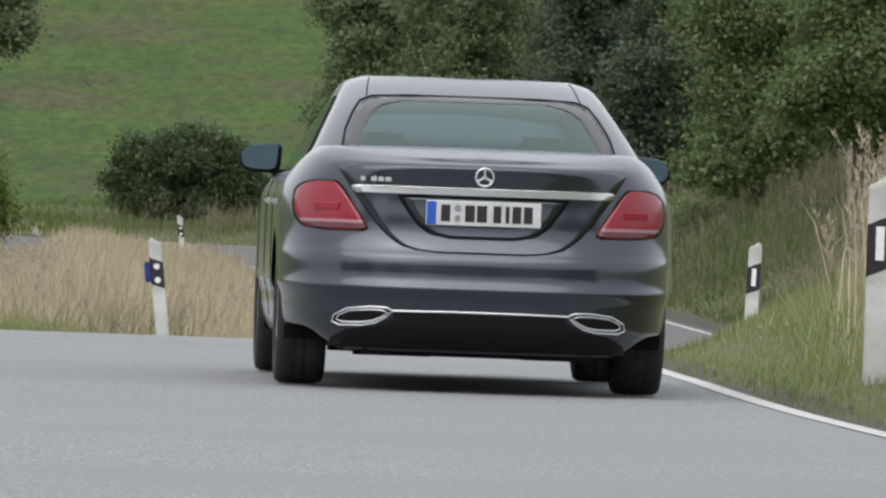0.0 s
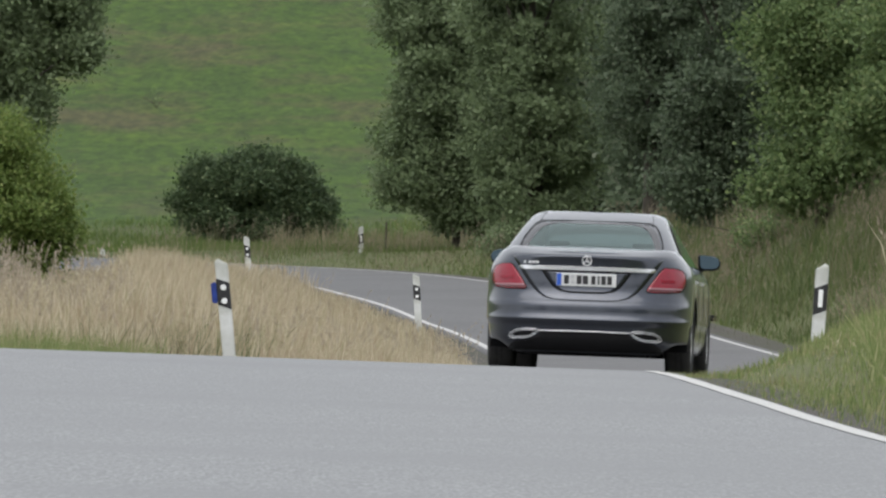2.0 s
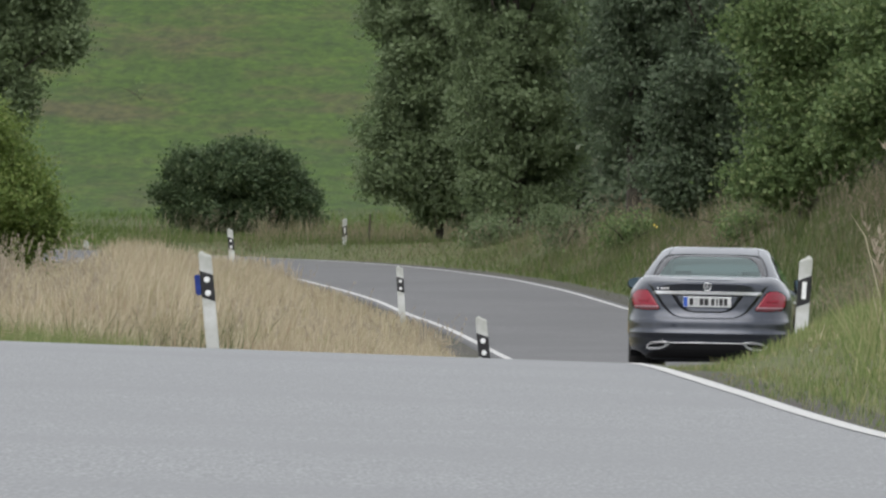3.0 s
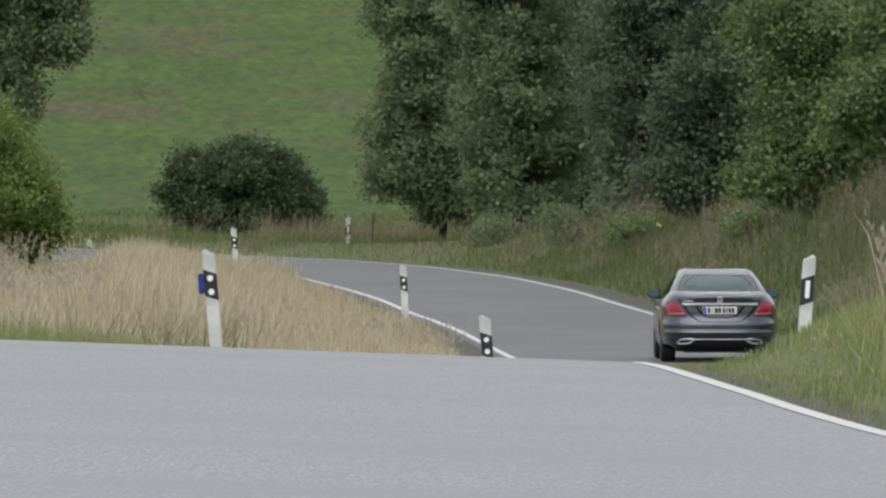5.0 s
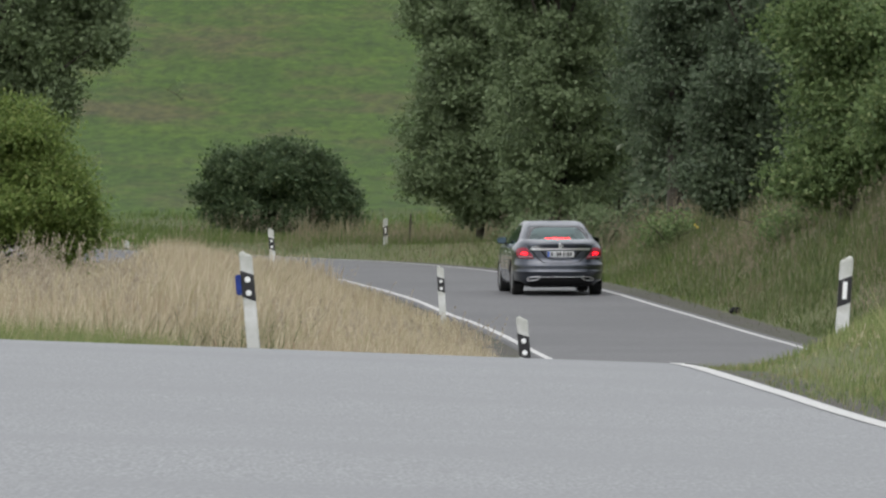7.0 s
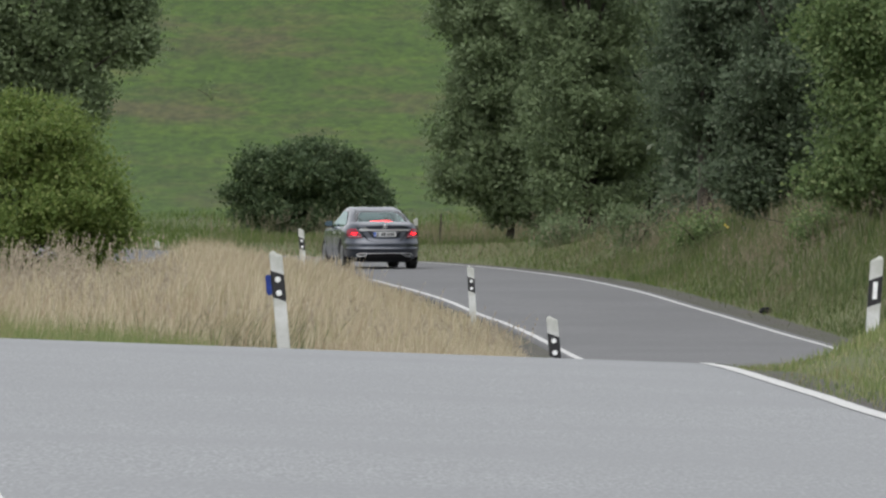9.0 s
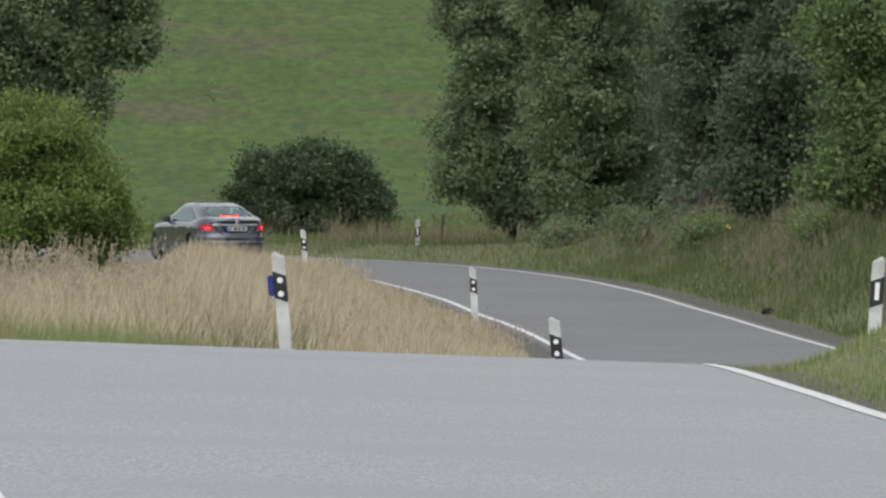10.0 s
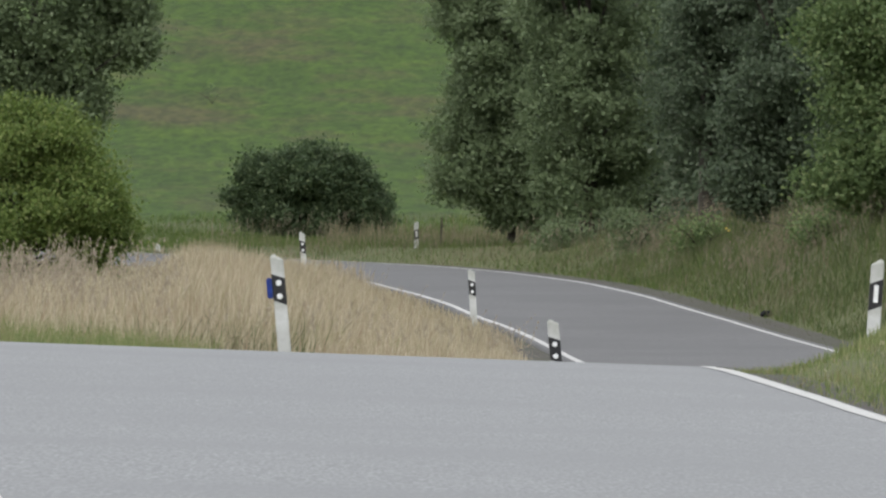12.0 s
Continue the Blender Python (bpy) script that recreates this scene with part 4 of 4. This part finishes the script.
def build_car():
    car = thing("car", "dark grey metallic saloon car driving away on the road", "car")
    # lower shell, with the wheel arches cut out
    zs = np.unique(np.concatenate([np.arange(0.18, 0.74, 0.028), [0.475, 0.49], [0.615, 0.632], np.arange(0.76, 1.0, 0.03), [1.005, 1.012, 1.02, 1.026, 1.032, 1.038, 1.045]]))
    rings = []
    for z in zs:
        p = plan_ring(body_w(z), body_r(z), 3.60 - 0.25 * max(0, z - 0.55), CORNER, DEPTH, 0.9, 64)
        k = np.interp(p[:, 1], [-1, 1.6, 2.6, 3.2, 3.7], [1, 0.985, 0.90, 0.78, 0.62])
        h = np.where(z > 0.45, 0.45 + (z - 0.45) * k, z)
        h = h + (0.055 * step(p[:, 1], -0.97, -0.45) - 0.115 * step(p[:, 1], -0.30, 0.30)) * max(0.0, z - 0.98) / 0.065
        h = np.where(p[:, 1] < -0.30, np.maximum(h, 0.18 + 0.10 * step(np.abs(p[:, 0]), 0.60, 0.80)), h)     # bumper corners rise towards the wheels
        rings.append(np.column_stack([p, h]))
    bm = stack_rings(rings, True, 0.012)
    gone = [f for f in bm.faces for c in [f.calc_center_median()] if abs(c.x) > 0.55 and min(math.hypot(c.y - w, c.z - 0.333) for w in (0, 2.84)) < 0.372]
    gone += [f for f in bm.faces for c in [f.calc_center_median()] if abs(c.x) < 0.70 and -0.1 < c.y < 1.9 and c.z > 0.9]      # open under the cabin
    bmesh.ops.delete(bm, geom=list(set(gone)), context="FACES")
    for v in bm.verts:
        if v.is_boundary and abs(v.co.x) > 0.55 and v.co.z > 0.2:
            w = 0 if v.co.y < 1.4 else 2.84
            d = Vector((v.co.y - w, v.co.z - 0.333))
            if 0.3 < d.length < 0.45:
                d = d.normalized() * 0.378
                v.co.y, v.co.z = w + d.x, 0.333 + d.y
    part("body", bm, PAINT, car, smooth=True)
    bm = bmesh.new()
    block(bm, (1.3, 4.1, 0.12), pose(0, 1.25, 0.235), 0.03)
    block(bm, (1.1, 0.5, 0.10), pose(0, -0.62, 0.21), 0.03)
    block(bm, (0.42, 0.3, 0.09), pose(-0.38, -0.60, 0.20), 0.04)
    block(bm, (0.42, 0.3, 0.09), pose(0.38, -0.60, 0.20), 0.04)
    part("underbody", bm, SEAM, car, "dark underbody")
    for w in (0, 2.84):
        for s in (-1, 1):
            bm = bmesh.new()
            bmesh.ops.create_cone(bm, cap_ends=True, segments=36, radius1=0.385, radius2=0.385, depth=0.32, matrix=Matrix.Translation((s * 0.70, w, 0.345)) @ Matrix.Rotation(math.pi / 2, 4, "Y"))
            bmesh.ops.delete(bm, geom=[f for f in bm.faces if len(f.verts) > 4 and f.calc_center_median().x * s > 0.8] + [f for f in bm.faces if f.calc_center_median().z < 0.2], context="FACES")
            bmesh.ops.bisect_plane(bm, geom=bm.verts[:] + bm.edges[:] + bm.faces[:], plane_co=(0, 0, 0.2), plane_no=(0, 0, 1), clear_inner=True)
            part("wheel_arch_liner", bm, SEAM, car)
    # cabin
    zs = np.linspace(0.98, 1.434, 22)
    rings = []
    for z in zs:
        p = plan_ring(cabin_w(z), cabin_r(z), cabin_f(z), CABIN_CORNER, CABIN_DEPTH, 0.5, 24)
        rings.append(np.column_stack([p, np.full(len(p), z)]))
    shell = stack_rings(rings, False)

    def open_at(v):
        """Whether a place of the cabin's shell lies in a window opening."""
        x, y, z = abs(v.co.x), v.co.y, v.co.z
        w, r, f = float(cabin_w(z)), float(cabin_r(z)), float(cabin_f(z))
        rear = 1.10 < z < 1.322 and x < 0.60 - 0.42 * (z - 1.1) and y < r + 0.25
        front = 1.02 < z < 1.38 and x < 0.82 * w and y > f - 0.49
        side = 1.0 < z < 1.325 and x > 0.97 * w and r + 0.5 < y < f - 0.55
        return rear or front or side
    bmesh.ops.delete(shell, geom=[f for f in shell.faces if all(open_at(v) for v in f.verts)], context="FACES")
    part("roof", shell, PAINT, car, smooth=True)
    for s in (-1, 1):
        hoop([(s * x, float(cabin_y(np.array(x), np.array(z))) - 0.001, z) for x, z in ((0.500, 1.325), (0.492, 1.35), (0.486, 1.38), (0.478, 1.405), (0.468, 1.425))], 0.0035, SEAM, "roof_seam", car, "dark roof seam", False)
    panel("windscreen", sym([(1.02, 0.66), (1.20, 0.58), (1.38, 0.50)]), GLASS, car, "tinted windscreen", -0.004, 0.002, 16,
          lambda x, z: cabin_f(z) - 0.5 * (1 - (1 - np.clip(np.abs(x) / cabin_w(z), 0, 0.999) ** 2.6) ** (1 / 2.6)))
    bm = bmesh.new()
    block(bm, (1.36, 0.5, 0.06), pose(0, -0.18, 1.02, 4), 0.02)
    block(bm, (1.30, 0.16, 0.45), pose(0, 0.16, 0.86, 12), 0.05)
    for x in (-0.38, 0.38):
        block(bm, (0.27, 0.09, 0.15), pose(x, 0.12, 1.04, 8), 0.04, 3)
    block(bm, (0.22, 0.08, 0.10), pose(0, 0.12, 1.02, 8), 0.035, 3)
    part("rear_bench", bm, CLOTH, car, "dark rear seats with headrests", smooth=True)
    for x in (-0.37, 0.37):
        bm = bmesh.new()
        block(bm, (0.50, 0.14, 0.54), pose(x, 1.10, 0.76, 12), 0.06, 3)
        block(bm, (0.27, 0.10, 0.17), pose(x, 1.02, 1.09, 10), 0.045, 3)
        part("front_seat", bm, CLOTH, car, "dark front seat", smooth=True)
    part("dashboard", block(bmesh.new(), (1.35, 0.5, 0.25), pose(0, 2.0, 0.86), 0.06, 3), TRIM, car)
    part("roof_panel", stack_rings([rings[-1] - [0, 0, 0.001], rings[-1] - [0, 0, 0.0005]], True, 0.004), PAINT, car)
    for s in (-1, 1):
        panel("window_border", [(z, s * a, s * (a - b)) for z, a, b in ((1.094, 0.610, 0.055), (1.115, 0.608, 0.058), (1.18, 0.586, 0.062), (1.26, 0.548, 0.07), (1.30, 0.520, 0.10), (1.330, 0.46, 0.18))], BORDER, car, "dark printed border", 0.0085, 0.002, 6, cabin_y)
    panel("window_border", sym([(1.091, 0.60), (1.104, 0.60)]), BORDER, car, "dark printed border", 0.0087, 0.002, 16, cabin_y)
    panel("window_border", sym([(1.320, 0.46), (1.336, 0.38)]), BORDER, car, "dark printed border", 0.0087, 0.002, 16, cabin_y)
    rim = [(0.60, 1.086), (0.624, 1.10), (0.605, 1.18), (0.566, 1.26), (0.528, 1.315), (0.47, 1.338), (0.30, 1.345)]
    rim = [(-x, z) for x, z in rim] + [(x, z) for x, z in rim[::-1]]
    hoop([(x, float(cabin_y(np.array(x), np.array(z))) - 0.004, z) for x, z in rim], 0.006, SEAM, "rear_window_seal", car, "black window seal")
    panel("rear_window", sym([(1.092, 0.612), (1.115, 0.610), (1.18, 0.588), (1.26, 0.550), (1.31, 0.513), (1.330, 0.46), (1.336, 0.38)]), GLASS, car, "tinted rear window", 0.006, 0.01, 24, cabin_y)
    for s in (-1, 1):
        bm = bmesh.new()
        zz = np.linspace(0.985, 1.33, 9)
        cols = []
        for z in zz:
            y0, y1 = float(cabin_r(z)) + 0.50 - 0.05 * (z - 0.98), float(cabin_f(z)) - 0.55
            cols.append([bm.verts.new((s * (float(cabin_w(z)) + 0.004), y0 + (y1 - y0) * u, z)) for u in np.linspace(0, 1, 12)])
        for a, b in zip(cols, cols[1:]):
            for j in range(11):
                bm.faces.new((a[j], a[j + 1], b[j + 1], b[j]))
        part("side_window", bm, SIDE_GLASS, car, "tinted side glass", smooth=True)
        hoop([(s * (float(cabin_w(z)) + 0.006), float(cabin_r(z)) + 0.50, z) for z in zz] , 0.007, TRIM, "window_trim", car, "dark window trim", False)
        y = 1.78
        mo = [(-0.098, 0.058), (-0.088, 0.072), (-0.05, 0.074), (0.04, 0.066), (0.085, 0.045), (0.104, 0.012), (0.100, -0.025), (0.080, -0.052), (0.03, -0.064), (-0.05, -0.066), (-0.080, -0.058), (-0.092, -0.03)]

        def mirror_shell(rows, tilt=s * 7, up=0):
            bm = bmesh.new()
            at = pose(s * 0.922, y, 1.03, up, 0, tilt)
            slab_between(bm, [[at @ Vector((s * px * k, d, pz * k)) for px, pz in mo] for k, d in rows])
            return bm
        mir = part("mirror_housing", mirror_shell(((0.93, -0.055), (1.0, -0.045), (1.0, 0.0), (0.90, 0.05), (0.62, 0.085))), TRIM, car, "black mirror housing")
        part("mirror_glass", mirror_shell(((0.88, -0.066), (0.86, -0.070)), up=-6), MIRROR, mir, "mirror glass")
        part("mirror_cap", mirror_shell(((1.012, -0.030), (1.018, 0.0), (0.92, 0.052), (0.63, 0.088))), PAINT, mir, smooth=True)
        part("mirror_arm", block(bmesh.new(), (0.16, 0.06, 0.035), pose(s * 0.80, y + 0.02, 0.965), 0.012), TRIM, mir)
        for yy in (1.05, 0.12):
            part("door_handle", block(bmesh.new(), (0.035, 0.19, 0.026), pose(s * 0.905, yy, 0.835), 0.010), CHROME, car, "chrome door handle")
        for yy in (0.42, 1.32, 2.28):
            hoop([(s * (float(body_w(z)) + 0.001), yy + 0.05 * math.sin(z * 3), z) for z in np.linspace(0.3, 0.93, 9)], 0.002, SEAM, "door_seam", car, "", False)
        # tail lamp
        o = [(0.722, 0.70, 0.55), (0.735, 0.80, 0.522), (0.78, 0.835, 0.550), (0.84, 0.845, 0.590), (0.895, 0.835, 0.630), (0.925, 0.80, 0.655), (0.938, 0.745, 0.675)]
        seam = panel("tail_lamp_seal", [(z + (0.006 if i > 3 else -0.006), s * (a + 0.008), s * (b - 0.010)) for i, (z, a, b) in enumerate(o)], SEAM, car, "", 0.002, 0.01)
        lamp = panel("tail_lamp", [(z, s * a, s * b) for z, a, b in o], LENS_RED, car, "red tail lamp", 0.010, 0.02)
        panel("lamp_band", [(0.728, s * 0.75, s * 0.53), (0.752, s * 0.81, s * 0.535)], LENS_DARK, lamp, "", 0.014, 0.01)
        panel("lamp_strip", [(0.752, s * 0.815, s * 0.54), (0.766, s * 0.82, s * 0.545)], LENS_PALE, lamp, "pale strip", 0.013, 0.01)
        # exhaust trim: two slanted hoops and a dark mouth
        mouth = [(0.665, 0.305), (0.655, 0.335), (0.60, 0.366), (0.50, 0.378), (0.425, 0.376), (0.395, 0.362), (0.43, 0.330), (0.47, 0.306), (0.53, 0.293), (0.63, 0.290)]

        def on(x, z, off):
            return (s * x, float(rear_y(np.array(x), np.array(z))) - off, z)
        panel("exhaust_mouth", [(0.293, s * 0.64, s * 0.53), (0.31, s * 0.65, s * 0.47), (0.335, s * 0.645, s * 0.44), (0.36, s * 0.60, s * 0.42), (0.370, s * 0.52, s * 0.43)], SEAM, car, "dark exhaust opening", 0.003, 0.01)
        hoop([on(x, z, 0.010) for x, z in mouth], 0.0045, CHROME, "exhaust_trim", car, "chrome exhaust trim")
        hoop([on(0.53 + (x - 0.53) * 0.84, 0.335 + (z - 0.335) * 0.68, 0.004) for x, z in mouth], 0.0045, CHROME, "exhaust_trim", car, "chrome exhaust trim")
        hoop([on(x, 0.362 + 0.004 * math.cos(x * 4), 0.010) for x in np.linspace(0, 0.40, 8)], 0.0045, CHROME, "bumper_chrome_line", car, "thin chrome line", False)
    # boot lid and what sits on it
    lid = [(0.636, 0.20), (0.645, 0.30), (0.665, 0.37), (0.71, 0.435), (0.77, 0.49), (0.84, 0.54), (0.905, 0.59), (0.97, 0.632), (1.005, 0.655), (1.018, 0.655)]
    panel("boot_seam", sym([(z - 0.004 if z < 0.7 else z, w + (0.007 if z < 0.9 else 0.003)) for z, w in lid]), SEAM, car, "", 0.0015, 0.01, 24)
    boot = panel("boot_lid", sym(lid), PAINT, car, "", 0.007, 0.02, 28)
    rec = [(0.695, 0.14), (0.712, 0.24), (0.75, 0.295), (0.80, 0.335), (0.85, 0.37), (0.892, 0.395)]
    # no hollow here: a dark panel paints the shade at the recess's edge
    panel("recess_edge_shade", sym(rec), SEAM, boot, "dark panel painting the shade round the plate recess", 0.009, 0.01, 20)
    panel("plate_recess", sym([(0.708, 0.13), (0.722, 0.225), (0.76, 0.28), (0.80, 0.315), (0.845, 0.345), (0.876, 0.362)]), PAINT, boot, "", 0.012, 0.01, 20)
    panel("chrome_strip", sym([(0.892, 0.575), (0.903, 0.592), (0.920, 0.598), (0.926, 0.580)]), CHROME, boot, "chrome strip", 0.022, 0.03, 26)
    y = float(rear_y(np.array(0.0), np.array(0.81))) - 0.022
    plate = part("number_plate", block(bmesh.new(), (0.52, 0.012, 0.112), pose(0, y, 0.812), 0.003, 1), PLATE, car, "white plate with dark bars")
    part("plate_strip", block(bmesh.new(), (0.042, 0.004, 0.104), pose(-0.236, y - 0.007, 0.812), 0.001, 1), PLATE_BLUE, plate, "blue strip")
    for x, w in ((-0.172, 0.042), (-0.062, 0.044), (-0.008, 0.046), (0.062, 0.036), (0.108, 0.018), (0.150, 0.040), (0.202, 0.040)):
        part("plate_bar", block(bmesh.new(), (w, 0.003, 0.076), pose(x, y - 0.007, 0.812), 0.001, 1), INK, plate)
    for z in (0.836, 0.790):
        bm = bmesh.new()
        bmesh.ops.create_cone(bm, cap_ends=True, segments=16, radius1=0.015, radius2=0.015, depth=0.003, matrix=pose(-0.118, y - 0.007, z, 90))
        part("plate_seal", bm, ALLOY, plate)
    ye = float(rear_y(np.array(0.0), np.array(0.98))) - 0.014
    hoop([(0.040 * math.cos(a), ye, 0.978 + 0.040 * math.sin(a)) for a in np.linspace(0, 2 * math.pi, 28)[:-1]], 0.0045, CHROME, "emblem_ring", boot, "round chrome emblem")
    for a in (90, 210, 330):
        bm = bmesh.new()
        block(bm, (0.010, 0.006, 0.038), pose(0, ye, 0.978) @ Matrix.Rotation(radians(90 - a), 4, "Y") @ Matrix.Translation((0, 0, 0.019)), 0.002, 1)
        part("emblem_bar", bm, CHROME, boot)
    bm = bmesh.new()
    bmesh.ops.create_cone(bm, cap_ends=True, segments=16, radius1=0.010, radius2=0.006, depth=0.008, matrix=pose(0, ye, 0.978, 90))
    part("emblem_hub", bm, CHROME, boot)
    for x, w in ((-0.545, 0.022), (-0.497, 0.026), (-0.465, 0.026), (-0.433, 0.026)):
        yb = float(rear_y(np.array(x), np.array(0.955))) - 0.010
        part("badge_bar", block(bmesh.new(), (w, 0.004, 0.020), pose(x, yb, 0.955), 0.001, 1), CHROME, boot, "chrome badge bar")
    panel("diffuser", sym([(0.19, 0.68), (0.235, 0.66), (0.27, 0.60), (0.288, 0.48), (0.33, 0.40), (0.356, 0.385)]), TRIM, car, "black lower bumper insert", 0.004, 0.02, 20)
    part("rear_axle", block(bmesh.new(), (1.34, 0.34, 0.09), pose(0, 0.02, 0.205), 0.03, 2), TRIM, car, "black axle and underbody")
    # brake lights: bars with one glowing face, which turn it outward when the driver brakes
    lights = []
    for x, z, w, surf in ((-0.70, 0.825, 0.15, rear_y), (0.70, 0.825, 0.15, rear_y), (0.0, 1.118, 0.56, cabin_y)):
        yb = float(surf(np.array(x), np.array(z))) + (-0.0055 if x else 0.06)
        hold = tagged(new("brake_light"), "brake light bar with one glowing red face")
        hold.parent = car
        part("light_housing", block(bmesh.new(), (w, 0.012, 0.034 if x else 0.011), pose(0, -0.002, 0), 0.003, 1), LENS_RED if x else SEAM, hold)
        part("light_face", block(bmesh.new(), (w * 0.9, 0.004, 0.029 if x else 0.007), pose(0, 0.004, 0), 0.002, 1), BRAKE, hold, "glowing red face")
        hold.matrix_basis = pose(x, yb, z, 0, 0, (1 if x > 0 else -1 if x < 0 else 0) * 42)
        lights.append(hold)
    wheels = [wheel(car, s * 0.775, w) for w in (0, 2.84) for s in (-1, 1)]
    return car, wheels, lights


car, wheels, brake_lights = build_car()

# the rear plate's column in the resting view and its distance, second by second
CAR_PATH = [(0, 1060, 48.2), (0.4, 965, 57.0), (0.8, 942, 65.8), (1.1, 956, 72.4), (1.5, 1009, 81.2), (2.0, 1130, 92.6), (2.5, 1263, 104.3), (2.8, 1339, 111.5), (3.2, 1404, 121.2), (4.0, 1436, 141.2),
            (4.8, 1414, 160.6), (5.4, 1345, 174.0), (6.0, 1239, 187.2), (6.5, 1140, 198.5), (7.2, 1011, 214.2), (8.0, 870, 231.2), (8.8, 725, 246.2), (9.3, 613, 254.6), (9.7, 506, 260.6), (10.1, 385, 266), (10.5, 248, 271.5),
            (11.0, 70, 278), (11.5, -120, 284.5), (12.0, -320, 291)]
car_y = curve_through([(t, d) for t, px, d in CAR_PATH])
car_x = curve_through([(t, at_view(px, d)) for t, px, d in CAR_PATH])


drift = curve_through([(0, 1.0), (0.8, 0.6), (1.5, 0), (7.0, 0), (8.8, -1), (9.5, -1), (10.1, 0.8), (12, 1)])


def car_pose(t):
    d = 0.12
    hx, hy = float(car_x(min(t + d, 12)) - car_x(max(t - d, 0))), float(car_y(min(t + d, 12)) - car_y(max(t - d, 0)))
    yaw = math.atan2(hx, hy) - radians(float(drift(t)))
    sx, sy = math.sin(yaw), math.cos(yaw)
    x, y = float(car_x(t)) + sx * 0.99, float(car_y(t)) + sy * 0.99
    zr, zf = float(road_z(x, y)), float(road_z(x + 2.84 * sx, y + 2.84 * sy))
    zl, zt = float(road_z(x - 0.77 * sy, y + 0.77 * sx)), float(road_z(x + 0.77 * sy, y - 0.77 * sx))
    return pose(x, y, zr + 0.004, math.degrees(math.atan2(zf - zr, 2.84)), math.degrees(math.atan2(zl - zt, 1.54)), -math.degrees(yaw))


# ---- small things on the verges ----
def crumpled(name, label, category, x, y, size, mat, seed, flat=0.6):
    """A small crumpled scrap lying on the ground."""
    rng = np.random.default_rng(seed)
    bm = bmesh.new()
    bmesh.ops.create_icosphere(bm, subdivisions=2, radius=1.0)
    for v in bm.verts:
        v.co = Vector((v.co.x * size, v.co.y * size * 0.7, v.co.z * size * flat)) * float(rng.uniform(0.6, 1.25))
    z = float(ground_z(np.array([x]), np.array([y]))[0])
    ob = part(name, bm, mat)
    ob.matrix_basis = pose(x, y, z + size * flat * 0.8)
    return tagged(ob, label, category)


crumpled("roadside_scrap", "dark crumpled scrap lying on the gravel shoulder", "litter", at_view(1357, 199), 199, 0.13, TRIM, 3)
crumpled("roadside_scrap", "pale scrap of rubber beside the dark one", "litter", at_view(1362, 199.3), 199.3, 0.06, WHITE_PLASTIC, 4)
crumpled("paper_litter", "white paper scrap in the dry grass", "litter", at_view(796, 186), 186, 0.10, WHITE_PLASTIC, 5, 0.3)


def fence_stake(px, dist, height):
    x = at_view(px, dist)
    bm = bmesh.new()
    tube(bm, [(0, 0, -0.2), (0.01, 0, height * 0.5), (0.03, 0, height)], [0.034, 0.03, 0.027], 8)
    tube(bm, [(0.0, 0, height * 0.6), (0.08, 0, height * 0.75), (0.13, 0, height * 0.72)], [0.02, 0.015, 0.008], 6)
    ob = part("fence_stake", bm, BARK)
    ob.matrix_basis = pose(x, dist, float(ground_z(np.array([x]), np.array([float(dist)]))[0]))
    tagged(ob, "grey weathered wooden stake in the grass", "stake")


fence_stake(780, 283, 0.78)


def yellow_flower(px, py, dist):
    """A stem with a few yellow flower heads, standing in the bank's grass."""
    x = at_view(px, dist)
    z0 = float(ground_z(np.array([x]), np.array([float(dist)]))[0])
    top = EYE + (HORIZON - py) / LENS * dist - z0
    ob = thing("yellow_flower", "yellow wild flower in the bank's grass", "flower", m=pose(x, dist, z0))
    bm = bmesh.new()
    tube(bm, [(0, 0, -0.05), (0.03, 0, top * 0.6), (0, 0, top)], [0.008, 0.006, 0.004], 5)
    part("stem", bm, OLIVE, ob)
    for k in range(2):
        bm = bmesh.new()
        bmesh.ops.create_cone(bm, cap_ends=True, segments=9, radius1=0.008, radius2=0.024, depth=0.02, matrix=pose(0.05 * math.sin(k * 2.1), 0.02 * k - 0.03, top - 0.04 * k, 50, 20 * k))
        part("flower_head", bm, YELLOW, ob, "yellow flower head")
    return ob


YELLOW = speckled("yellow_petals", [(0.3, (0.30, 0.22, 0.02)), (0.7, (0.42, 0.32, 0.04))], 40.0, 0.7)
yellow_flower(1285, 405, 203)


def motions():
    walk(car, [(k / 10, car_pose(k / 10)) for k in range(121)])
    for w in wheels:
        at = w.matrix_basis.translation.copy()
        walk(w, [(k / 10, Matrix.Translation(at) @ Matrix.Rotation(-radians(62) * k, 4, "X")) for k in range(121)])

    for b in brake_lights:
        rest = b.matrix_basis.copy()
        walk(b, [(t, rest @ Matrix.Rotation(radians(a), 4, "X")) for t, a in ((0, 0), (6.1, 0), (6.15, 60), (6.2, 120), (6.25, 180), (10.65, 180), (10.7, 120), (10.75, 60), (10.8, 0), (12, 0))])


motions()
